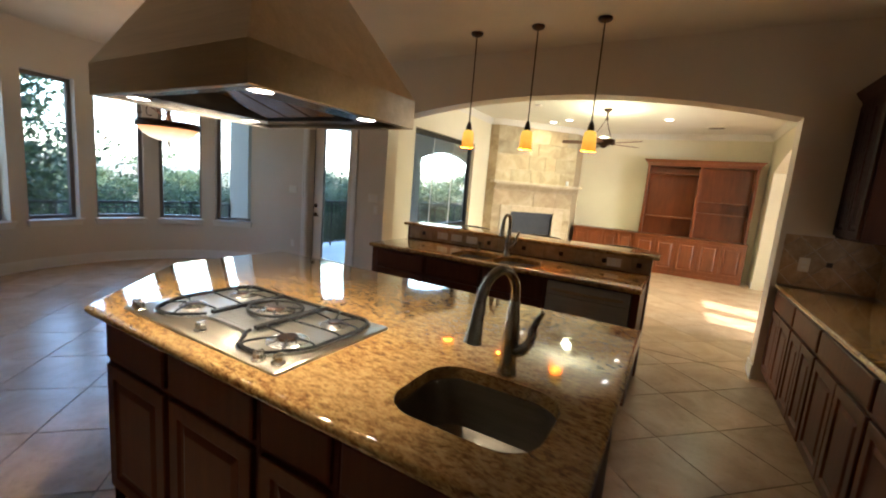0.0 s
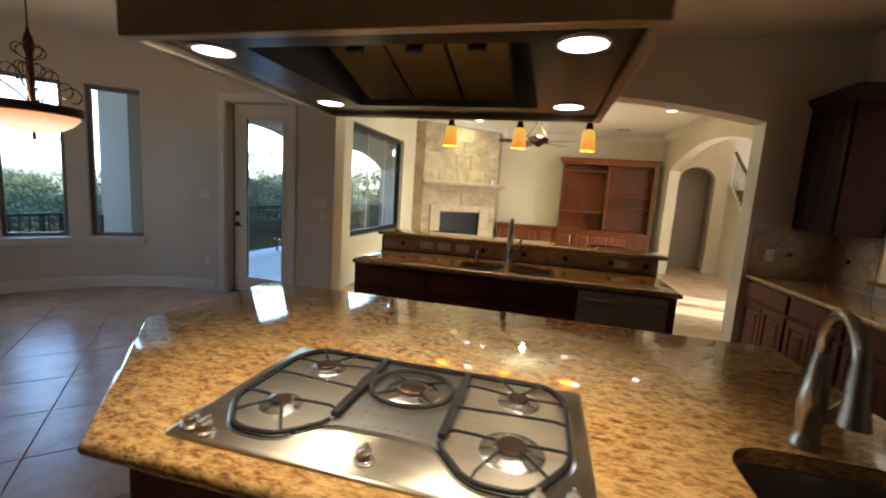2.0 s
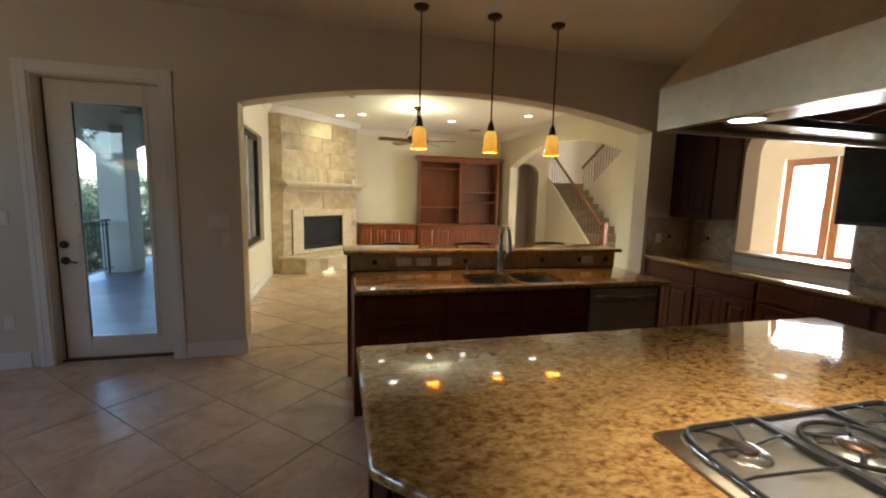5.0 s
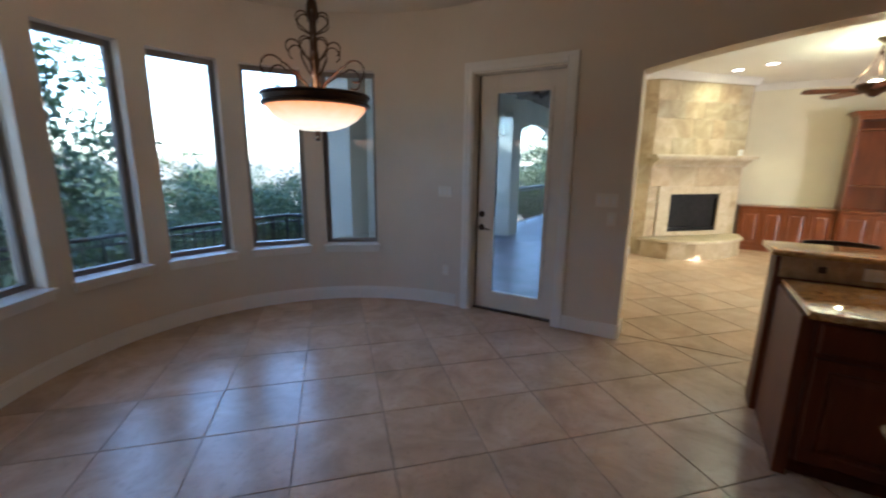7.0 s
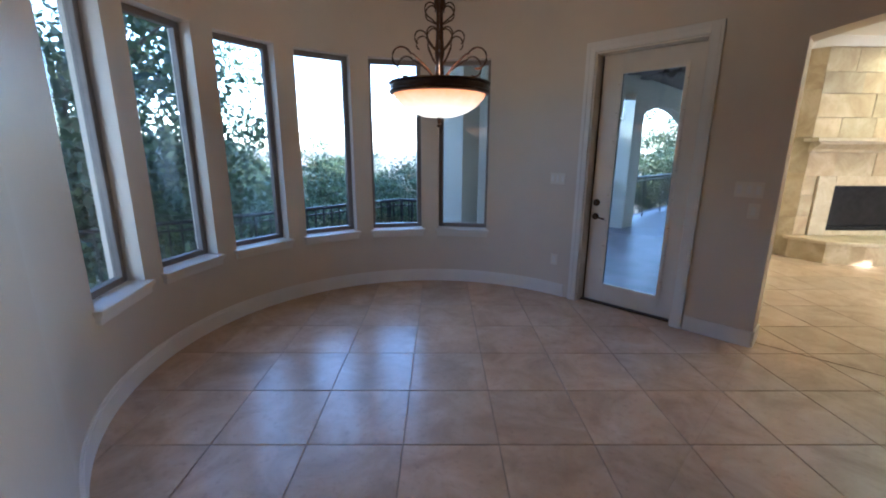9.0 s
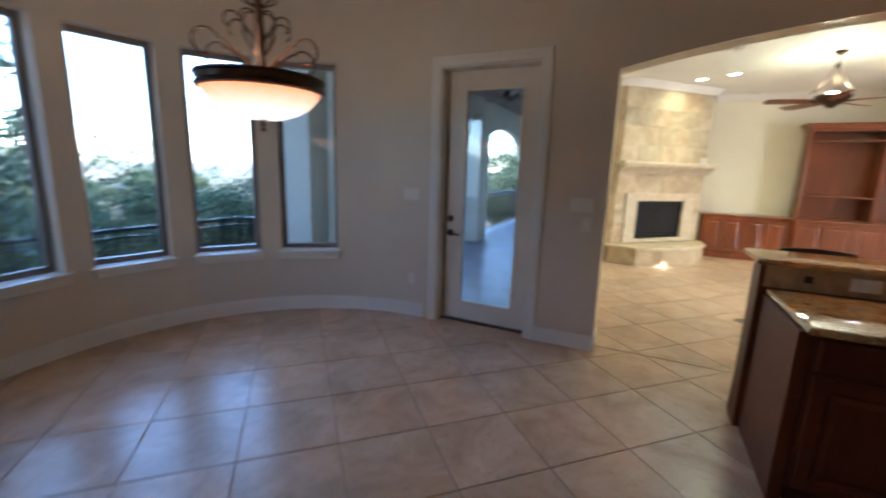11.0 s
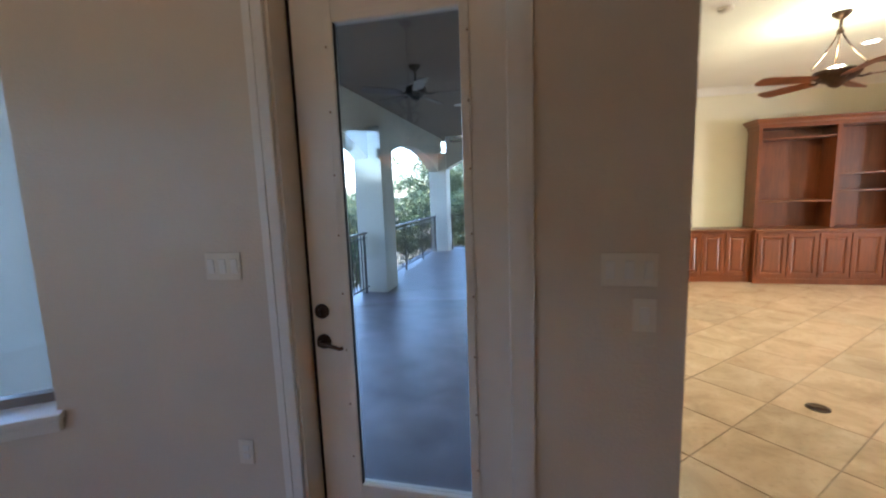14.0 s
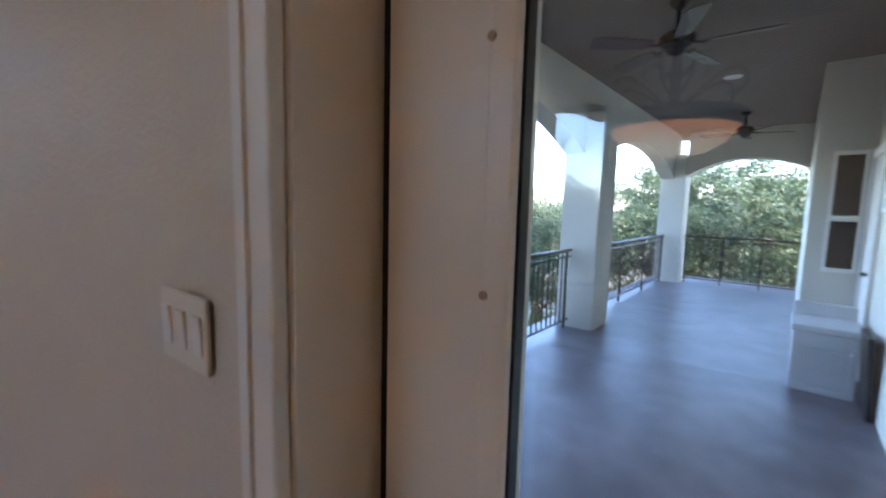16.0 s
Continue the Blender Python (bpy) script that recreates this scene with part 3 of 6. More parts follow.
box(bm, -6.48, -5.93, 5.18, 5.78, -0.29, 3.3)
structure("wall_terrace_column", bm, M_STUCCO, "pale square stucco corner column")
COLS = [(5.38, 5.78), (9.55, 10.08), (14.27, 14.77)]
out = [(COLS[0][0], -0.29), (COLS[0][1], -0.29)]
for a, b in zip(COLS, COLS[1:]):
    out += segment_arch(a[1], b[0], 2.13, 2.56, 16) + [(b[0], -0.29), (b[1], -0.29)]
out += [(COLS[2][1], 3.3), (COLS[0][0], 3.3)]
structure("wall_terrace_arcade", panel(B(), out, [], -5.81, -5.56, "x"), M_STUCCO, "pale stucco arcade of square columns and flat arches")
for a, b in COLS[1:]:
    bm = B()
    box(bm, -5.815, -5.35, a - 0.003, b + 0.003, -0.29, 2.62, None, 0.012)
    structure("wall_terrace_pier", bm, M_STUCCO, "square pale stucco terrace column")
end = segment_arch(-5.35, -3.30, 2.18, 2.5, 14)
structure("wall_terrace_end", panel(B(), [(-5.35, 2.18)] + end[1:-1] + [(-3.30, 2.18), (-3.30, 3.3), (-5.35, 3.3)], [], 14.35, 14.72, "y"), M_STUCCO, "pale stucco arch at the terrace end")
structure("wall_bay", panel(B(), [(-3.45, -0.29), (-2.97, -0.29), (-2.97, 3.3), (-3.45, 3.3)], [[(-3.31, 0.86), (-3.03, 0.86), (-3.03, 2.13), (-3.31, 2.13)]], 10.6, 10.75, "y"), M_STUCCO, "pale stucco bay wall with a narrow window")
bm = B()
box(bm, -3.45, -3.3, 10.75, 15.5, -0.29, 3.3)
structure("wall_bay_side", bm, M_STUCCO)
bm = B()
box(bm, -2.985, -2.971, 5.056, 5.999, -0.29, 3.3)
box(bm, -2.985, -2.971, 8.201, 10.6, -0.29, 3.3)
box(bm, -2.985, -2.971, 5.999, 8.201, -0.29, 0.719)
box(bm, -2.985, -2.971, 5.999, 8.201, 2.421, 3.3)
structure("wall_terrace_stucco", bm, M_STUCCO, "pale stucco skin on the house wall")
# roof over everything
bm = B()
box(bm, -7.0, 7.6, -2.8, 15.7, 4.5, 4.7)
box(bm, -7.0, 2.55, -2.8, 15.7, 3.3, 3.5)
structure("roof", bm, M_PATIOCEIL, "plain flat roof")

# outside ground
bm = B()
bmesh.ops.create_grid(bm, x_segments=60, y_segments=60, size=1500)
for v in bm.verts:
    v.co.z = -4.5
structure("ground", bm, M_GROUND, "dry brown ground sloping under the trees")
bm = B()
box(bm, 2.55, 30.0, -6.0, 20.0, -0.6, -0.05)
structure("pavement", bm, M_FORECOURT, "concrete forecourt in the sun")


# ---- openings: terrace door, living window, entry doors ----
def casing(bm, x0, x1, top, y, w=0.09, t=0.022):
    box(bm, x0 - w, x0, y - t, y, 0, top + w, None, 0.004)
    box(bm, x1, x1 + w, y - t, y, 0, top + w, None, 0.004)
    box(bm, x0, x1, y - t, y, top, top + w, None, 0.004)
    for a, b in ((x0 - w * 0.72, x0 - w * 0.55), (x1 + w * 0.55, x1 + w * 0.72)):
        box(bm, a, b, y - t - 0.005, y - t, 0, top + w * 0.55)
    box(bm, x0 - w * 0.72, x1 + w * 0.72, y - t - 0.005, y - t, top + w * 0.55, top + w * 0.72)


bm = B()
casing(bm, -3.965, -3.045, 2.425, WY)
structure("trim_door_1", bm, M_TRIM, "white painted door casing")
bm = B()
box(bm, -3.965, -3.953, WY, 5.02, 0, 2.425)
box(bm, -3.061, -3.045, WY, 5.02, 0, 2.425)
box(bm, -3.953, -3.061, WY, 5.02, 2.412, 2.425)
box(bm, -3.953, -3.915, 4.995, 5.03, 0, 2.412)
structure("trim_jamb_1", bm, M_DOOR, "cream painted door jamb")
bm = B()
box(bm, -3.965, -3.045, 4.90, 5.08, -0.02, 0.012)
structure("trim_threshold_1", bm, M_BRONZE, "bronze door threshold")
door = thing("door_1", "closed cream terrace door with one tall glass pane", "door")
tagged(door, kind="structure")
D0, D1, DX0, DX1 = 4.945, 4.99, -3.935, -3.066
GX0, GX1, GZ0, GZ1 = -3.752, -3.220, 0.203, 2.238
bm = B()
box(bm, DX0, GX0, D0, D1, 0.014, 2.408, None, 0.003)
box(bm, GX1, DX1, D0, D1, 0.014, 2.408, None, 0.003)
box(bm, GX0, GX1, D0 + 0.0002, D1, 0.014, GZ0)
box(bm, GX0, GX1, D0 + 0.0002, D1, GZ1, 2.408)
part("leaf", bm, M_DOOR, door)
# black strips fill the door gap to imitate its shade
bm = B()
box(bm, -3.9525, -3.9355, 4.952, 4.985, 0.014, 2.411)
box(bm, -3.9355, -3.062, 4.955, 4.985, 2.4085, 2.4118)
part("gap_shade_strip", bm, M_BLACK, door, "black strip standing in for the dark gap round the door")
bm = B()
for x0, x1, z0, z1 in ((GX0 - 0.028, GX0 + 0.008, GZ0 - 0.028, GZ1 + 0.028), (GX1 - 0.008, GX1 + 0.028, GZ0 - 0.028, GZ1 + 0.028), (GX0 + 0.008, GX1 - 0.008, GZ0 - 0.028, GZ0 + 0.008), (GX0 + 0.008, GX1 - 0.008, GZ1 - 0.008, GZ1 + 0.028)):
    box(bm, x0, x1, D0 - 0.012, D0, z0, z1, None, 0.005)
part("glass_bead", bm, M_DOOR, door)
for z in (0.353, 0.609, 0.864, 1.12, 1.376, 1.63, 1.886, 2.14):
    for x in (GX0 - 0.022, GX1 + 0.022):
        bm = B()
        cyl(bm, (x, D0 - 0.0105, z), (x, D0 - 0.0145, z), 0.005, 0.005, 8)
        part("screw_cap", bm, M_CAPS, door, "tan screw cap")
bm = B()
box(bm, GX0, GX1, 4.966, 4.972, GZ0, GZ1)
pane = part("pane", bm, M_GLASS, door)
pane.visible_shadow = False
bm = B()
box(bm, GX0, GX0 + 0.007, 4.95, 4.966, GZ0, GZ1)
part("seal", bm, M_BLACK, door)
DXH = -3.886
bm = B()
lathe(bm, [(0.034, 0.0), (0.034, 0.008), (0.028, 0.016), (0.012, 0.018), (0.001, 0.019)])
bmesh.ops.transform(bm, matrix=pose(DXH, D0, 1.035, 90, 0, 0), verts=bm.verts)
box(bm, DXH - 0.004, DXH + 0.004, D0 - 0.034, D0 - 0.014, 1.021, 1.049)
part("deadbolt", bm, M_BRONZE, door, "dark bronze deadbolt", True)
bm = B()
lathe(bm, [(0.034, 0.0), (0.034, 0.008), (0.027, 0.018), (0.013, 0.02), (0.012, 0.045), (0.001, 0.046)])
bmesh.ops.transform(bm, matrix=pose(DXH, D0, 0.895, 90, 0, 0), verts=bm.verts)
tube(bm, [(DXH - 0.005, D0 - 0.045, 0.895), (DXH + 0.03, D0 - 0.05, 0.897), (DXH + 0.07, D0 - 0.052, 0.889), (DXH + 0.098, D0 - 0.05, 0.881), (DXH + 0.112, D0 - 0.046, 0.885)], 0.0085, 8)
part("door_handle", bm, M_BRONZE, door, "dark bronze lever handle", True)

win = thing("window_7", "large fixed window with a black frame", "window")
tagged(win, kind="structure")
bm = B()
for y0, y1, z0, z1 in ((6.0, 6.08, 0.72, 2.42), (8.12, 8.2, 0.72, 2.42), (6.08, 8.12, 0.72, 0.80), (6.08, 8.12, 2.34, 2.42)):
    box(bm, -2.93, -2.87, y0, y1, z0, z1, None, 0.004)
part("window_frame", bm, M_BLACK, win)
for y in (6.735, 7.455):
    bm = B()
    box(bm, -2.908, -2.892, y - 0.006, y + 0.006, 0.78, 2.36, None, 0.002)
    part("glass_joint", bm, M_TRIM, win, "pale silicone joint between two panes")
for a, b in ((6.06, 6.728), (6.742, 7.448), (7.462, 8.14)):
    bm = B()
    box(bm, -2.903, -2.897, a, b, 0.78, 2.36)
    g = part("pane", bm, M_GLASS, win)
    g.visible_shadow = False

hall_door = thing("door_3", "white painted panel door in the hall wall", "door")
tagged(hall_door, kind="structure")
bm = B()
box(bm, 6.965, 6.995, 8.5, 9.3, 0.01, 2.05, None, 0.003)
part("leaf", bm, M_TRIM, hall_door)
for y0, y1 in ((8.6, 8.86), (8.94, 9.2)):
    for z0, z1 in ((0.2, 0.75), (0.9, 1.55), (1.67, 1.92)):
        bm = B()
        box(bm, 6.955, 6.964, y0, y1, z0, z1, None, 0.004)
        part("panel", bm, M_TRIM, hall_door)
bm = B()
for y0, y1, z0, z1 in ((8.40, 8.492, 0.0, 2.15), (9.308, 9.40, 0.0, 2.15), (8.492, 9.308, 2.06, 2.15)):
    box(bm, 6.972, 6.998, y0, y1, z0, z1, None, 0.003)
part("casing", bm, M_TRIM, hall_door)

entry = thing("door_2", "varnished wooden entry doors with tall glass panes", "door")
tagged(entry, kind="structure")
for y0, y1 in ((5.41, 6.27), (6.29, 7.15)):
    bm = B()
    for a, b, z0, z1 in ((y0, y0 + 0.13, 0.01, 2.41), (y1 - 0.13, y1, 0.01, 2.41), (y0 + 0.13, y1 - 0.13, 0.01, 0.62), (y0 + 0.13, y1 - 0.13, 2.27, 2.41)):
        box(bm, 7.05, 7.1, a, b, z0, z1, None, 0.004)
    part("leaf", bm, M_ENTRY, entry)
    bm = B()
    box(bm, 7.07, 7.076, y0 + 0.13, y1 - 0.13, 0.62, 2.27)
    g = part("pane", bm, M_GLASS, entry)
    g.visible_shadow = False

# unseen panes closing the added sun-spot holes in the hall wall
sun_panes = thing("window_9", "unseen clear panes added to let sun spots fall by the hearth", "window")
tagged(sun_panes, kind="structure")
for y0, y1, z0, z1 in ((6.84, 7.06, 3.58, 3.78), (5.37, 5.46, 3.64, 3.76)):
    g = part("pane", box(B(), 7.09, 7.096, y0, y1, z0, z1), M_GLASS, sun_panes)
    g.visible_shadow = False

bwin = thing("window_8", "narrow white-framed sash window in the stucco bay", "window")
tagged(bwin, kind="structure")
bm = B()
for x0, x1, z0, z1 in ((-3.31, -3.275, 0.86, 2.13), (-3.065, -3.03, 0.86, 2.13), (-3.275, -3.065, 0.86, 0.9), (-3.275, -3.065, 2.09, 2.13), (-3.275, -3.065, 1.40, 1.45)):
    box(bm, x0, x1, 10.575, 10.66, z0, z1, None, 0.004)
part("window_frame", bm, M_TRIM, bwin)
for z0, z1 in ((0.9, 1.42), (1.46, 2.09)):
    bm = B()
    box(bm, -3.275, -3.065, 10.63, 10.64, z0, z1)
    part("pane", bm, M_FIREBOX, bwin)

tdoor = thing("door_4", "white painted side door on the terrace wall", "door")
tagged(tdoor, kind="structure")
bm = B()
for y0, y1, z0, z1 in ((9.78, 9.86, -0.03, 2.12), (10.5, 10.58, -0.03, 2.12), (9.86, 10.5, 2.03, 2.12)):
    box(bm, -3.02, -2.986, y0, y1, z0, z1, None, 0.004)
part("casing", bm, M_TRIM, tdoor)
bm = B()
box(bm, -3.0, -2.986, 9.862, 10.498, -0.02, 2.028, None, 0.003)
part("leaf", bm, M_TRIM, tdoor)
bm = B()
lathe(bm, [(0.028, 0.0), (0.026, 0.012), (0.012, 0.016), (0.012, 0.035), (0.026, 0.045), (0.022, 0.062), (0.001, 0.066)])
bmesh.ops.transform(bm, matrix=pose(-3.0, 9.93, 0.93, 0, -90, 0), verts=bm.verts)
part("knob", bm, M_BLACK, tdoor, "", True)

# ---- kitchen island ----
def raised_door(unit, x0, x1, y, z0, z1, material, name="door", axis="y", sign=-1):
    """A cabinet front with a frame and a raised middle; it faces -y (or -x when axis is 'x')."""
    bm = B()
    w = min(0.062, (x1 - x0) * 0.24, (z1 - z0) * 0.3)
    if z1 - z0 > 0.24:
        steps = ((0, 0), (0, 0.017), (0.003, 0.02), (w - 0.008, 0.02), (w, 0.011), (w + 0.012, 0.008), (w + 0.034, 0.017), (w + 0.038, 0.018))
    else:
        steps = ((0, 0), (0, 0.014), (0.006, 0.019), (0.010, 0.02))
    rings = []
    for d, t_ in steps:
        r = ((x0 + d, z0 + d), (x1 - d, z0 + d), (x1 - d, z1 - d), (x0 + d, z1 - d))
        rings.append([(u, y + sign * t_, h) if axis == "y" else (y + sign * t_, u, h) for u, h in r])
    loft(bm, rings)
    bmesh.ops.recalc_face_normals(bm, faces=bm.faces)
    return part(name, bm, material, unit)


def base_cabinet(label, x0, x1, y0, y1, material, doors=2, drawer=True, axis="y", top=0.865, group="", toe=0.1, sign=-1, hollow=False):
    """A base unit; for axis 'y' it spans x0..x1 and its front is at y0; for axis 'x' it spans x0..x1 in y and its front is at y0 in x."""
    unit = thing("base_cabinet", label, "cabinet", group=group)
    bm = B()
    if axis == "y":
        box(bm, x0 + 0.001, x1 - 0.001, y0, y1, toe, 0.64 if hollow else top)
        if hollow:
            box(bm, x0 + 0.001, x1 - 0.001, y0, y0 + 0.025, 0.64, top)
        box(bm, x0 + 0.001, x1 - 0.001, y0 + 0.06, y1, 0.0, toe)
    else:
        box(bm, y0, y1, x0 + 0.001, x1 - 0.001, toe, top)
        box(bm, y0 + 0.06, y1, x0 + 0.001, x1 - 0.001, 0.0, toe)
    part("body", bm, material, unit)
    g = 0.018
    split = top - 0.185 if drawer else top - 0.02
    if drawer:
        raised_door(unit, x0 + g, x1 - g, y0, split + 0.015, top - 0.02, material, "drawer", axis, sign)
    n = doors
    w = (x1 - x0 - 2 * g - (n - 1) * 0.008) / n
    for i in range(n):
        a = x0 + g + i * (w + 0.008)
        raised_door(unit, a, a + w, y0, toe + 0.015, split - 0.01, material, "door", axis, sign)
    return unit


ISL = [(-0.93, 0.975), (1.03, 0.975), (1.03, 2.42), (-1.53, 2.42), (-1.53, 1.625)]
sink_hole = rounded(0.47, 0.90, 1.125, 1.485, 0.11, 7)
top = single("island_worktop", slab(B(), ISL, [sink_hole], 0.862, 0.905, 0.02), M_GRANITE, "polished gold and brown granite island worktop", "worktop", True)
for x0, x1, nd in ((-0.86, -0.39, 1), (-0.388, 0.11, 1), (0.112, 0.43, 1), (0.432, 0.97, 2)):
    base_cabinet("brown stained island cabinet with raised panel door and drawer", x0, x1, 1.03, 1.525, M_CAB, nd, True, group="island cabinets", hollow=x0 > 0.4)
isl_back = thing("island_cabinet", "dark stained panelled back of the kitchen island", "cabinet")
bm = B()
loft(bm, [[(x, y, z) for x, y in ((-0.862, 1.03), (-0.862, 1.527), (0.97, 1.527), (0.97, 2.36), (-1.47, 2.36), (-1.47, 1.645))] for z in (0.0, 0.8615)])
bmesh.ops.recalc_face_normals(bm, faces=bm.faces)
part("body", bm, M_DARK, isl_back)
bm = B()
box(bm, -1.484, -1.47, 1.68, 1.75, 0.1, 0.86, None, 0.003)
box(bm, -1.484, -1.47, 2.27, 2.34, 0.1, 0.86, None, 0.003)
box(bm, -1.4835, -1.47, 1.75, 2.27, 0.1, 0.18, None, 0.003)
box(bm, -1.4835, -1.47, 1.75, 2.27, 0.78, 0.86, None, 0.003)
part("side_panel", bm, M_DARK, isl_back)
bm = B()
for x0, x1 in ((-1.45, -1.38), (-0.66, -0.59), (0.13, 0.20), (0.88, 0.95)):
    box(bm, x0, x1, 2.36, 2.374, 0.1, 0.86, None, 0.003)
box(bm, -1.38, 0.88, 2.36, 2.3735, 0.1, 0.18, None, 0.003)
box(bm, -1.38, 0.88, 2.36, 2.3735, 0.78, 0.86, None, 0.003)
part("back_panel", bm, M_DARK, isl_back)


def sink(name, label, bowls, zt, depth):
    s = thing(name, label, "sink")
    for x0, x1, y0, y1, r in bowls:
        bm = B()
        rings = []
        for d, z in ((-0.012, zt), (0.0, zt - 0.002), (0.004, zt - 0.012), (0.012, zt - depth * 0.6), (0.022, zt - depth * 0.85), (0.05, zt - depth * 0.97), (0.09, zt - depth)):
            rings.append([(x, y, z) for x, y in rounded(x0 + d, x1 - d, y0 + d, y1 - d, max(0.02, r - d * 0.6), 7)])
        loft(bm, rings, True, False)
        vs = [bm.verts.new(p) for p in rings[-1]]
        bm.faces.new(vs)
        bmesh.ops.remove_doubles(bm, verts=bm.verts, dist=0.0003)
        part("bowl", bm, M_BASIN, s, "", True)
        bm = B()
        cx, cy = (x0 + x1) / 2, (y0 + y1) / 2
        lathe(bm, [(0.045, zt - depth + 0.003), (0.04, zt - depth + 0.006), (0.03, zt - depth + 0.002), (0.001, zt - depth + 0.001)], (cx, cy, 0))
        part("drain", bm, M_STEEL, s, "", True)
    return s


sink("sink", "brushed steel undermount bar sink in the island", [(0.47, 0.90, 1.125, 1.485, 0.11)], 0.8615, 0.18)


def faucet(place, rz, h, reach):
    f = thing("faucet", "brushed nickel gooseneck faucet with a side lever", "faucet", place, rz)
    bm = B()
    lathe(bm, [(0.033, 0.0), (0.033, 0.008), (0.029, 0.02), (0.027, 0.06), (0.030, 0.10), (0.030, 0.13), (0.023, 0.18), (0.0175, 0.25)])
    part("body", bm, M_NICKEL, f, "", True)
    r = reach / 2
    zc = h - r - 0.014
    pts = [(0, 0, 0.20), (0, 0, zc)] + [(0, -r + r * math.cos(radians(a)), zc + r * math.sin(radians(a))) for a in range(15, 166, 15)] + [(0, -2 * r + 0.0, zc + 0.005)]
    bm = B()
    tube(bm, pts, 0.0155, 12)
    part("neck", bm, M_NICKEL, f, "", True)
    bm = B()
    e = Vector((0, -2 * r, zc + 0.01))
    q = e + Vector((0, -0.02, -0.12))
    cyl(bm, e, e + (q - e) * 0.45, 0.0175, 0.020, 16)
    cyl(bm, e + (q - e) * 0.45, q, 0.020, 0.027, 16)
    part("spray_head", bm, M_NICKEL, f, "", True)
    bm = B()
    tube(bm, [(0.015, 0, 0.085), (0.045, 0, 0.095), (0.066, 0.004, 0.125), (0.072, 0.008, 0.155), (0.070, 0.010, 0.175), (0.082, 0.012, 0.205), (0.096, 0.014, 0.235)], 0.021, 10, 0.4)
    part("lever", bm, M_NICKEL, f, "", True)
    return f


faucet((0.685, 1.535, 0.905), -12, 0.375, 0.19)

# gas cooktop
ck = thing("cooktop", "five-burner stainless steel gas cooktop with black grates", "cooktop")
CX0, CX1, CY0, CY1, CZ = -0.79, 0.145, 1.05, 1.60, 0.9055
bm = B()
ring = rounded(CX0, CX1, CY0, CY1, 0.015, 3)
loft(bm, [[(x, y, CZ) for x, y in ring], [(x, y, CZ + 0.006) for x, y in ring], [(x, y, CZ + 0.009) for x, y in offset(ring, 0.004)]])
part("plate", bm, M_PLATE_STEEL, ck, "", True)
BUR = [(-0.62, 1.24, 0.026), (-0.62, 1.47, 0.028), (-0.325, 1.42, 0.038), (-0.03, 1.24, 0.036), (-0.03, 1.47, 0.028)]
for x, y, r in BUR:
    bm = B()
    lathe(bm, [(r * 2.1, CZ + 0.0095), (r * 1.95, CZ + 0.014), (r * 1.3, CZ + 0.016), (r * 1.2, CZ + 0.017), (r * 1.2, CZ + 0.021)], (x, y, 0))
    part("burner_ring", bm, M_STEEL, ck, "pale metal burner ring", True)
    bm = B()
    lathe(bm, [(r, CZ + 0.02), (r, CZ + 0.024), (r * 0.9, CZ + 0.027), (0.002, CZ + 0.028)], (x, y, 0))
    part("burner_cap", bm, M_BRONZE, ck, "dark brown burner cap", True)
ZG = CZ + 0.024


def rect_ring(x, w, y, z):
    return [(x - w, y, z - 0.010), (x + w, y, z - 0.010), (x + w, y, z + 0.004), (x - w, y, z + 0.004)]


def soft_poly(pts, r=0.035, n=4):
    """A polygon with rounded corners."""
    out_ = []
    for i in range(len(pts)):
        p0, p1, p2 = Vector(pts[i - 1]), Vector(pts[i]), Vector(pts[(i + 1) % len(pts)])
        k0, k1 = p1 + (p0 - p1).normalized() * r, p1 + (p2 - p1).normalized() * r
        for j in range(n + 1):
            t_ = j / n
            q = k0 * (1 - t_) ** 2 + p1 * 2 * t_ * (1 - t_) + k1 * t_ ** 2
            out_.append((q.x, q.y))
    return out_


LOBES = soft_poly([(0.055, 1.58), (-0.70, 1.58), (-0.742, 1.50), (-0.742, 1.225), (-0.655, 1.105), (-0.545, 1.105), (-0.455, 1.20), (-0.325, 1.205), (-0.195, 1.20), (-0.105, 1.095), (0.01, 1.095), (0.097, 1.225), (0.097, 1.50)], 0.042, 5)
wide = offset(LOBES, -0.014)
bm = B()
loft(bm, [[(x, y, z) for x, y in offset(wide, d)] for d, z in ((0.0, CZ + 0.0092), (0.004, CZ + 0.0135), (0.010, CZ + 0.0135), (0.018, CZ + 0.0097))], True, False)
part("well_rim", bm, M_STEEL, ck, "", True)
for x0, x1 in ((-1.0, -0.462), (-0.188, 0.5)):
    piece = []
    ring = offset(wide, 0.018)
    for q0, q1 in zip(ring, ring[1:] + ring[:1]):
        in0, in1 = x0 <= q0[0] <= x1, x0 <= q1[0] <= x1
        if in0:
            piece.append(q0)
        if in0 != in1:
            lim = x1 if x0 < -0.9 else x0
            f = (lim - q0[0]) / (q1[0] - q0[0])
            piece.append((lim, q0[1] + (q1[1] - q0[1]) * f))
    bm = B()
    loft(bm, [[(x, y, z) for x, y in piece] for z in (CZ + 0.0088, CZ + 0.0096)])
    bmesh.ops.recalc_face_normals(bm, faces=bm.faces)
    # lamp reflection is put into this steel's lighter colour
    part("well", bm, M_LITWELL, ck, "burner well in steel lightened for the hood lamps' reflection")
bm = B()
box(bm, -0.460, -0.190, 1.205, 1.575, CZ + 0.0088, CZ + 0.0094)
cw = part("centre_well", bm, M_SINK, ck, "dull steel middle well")
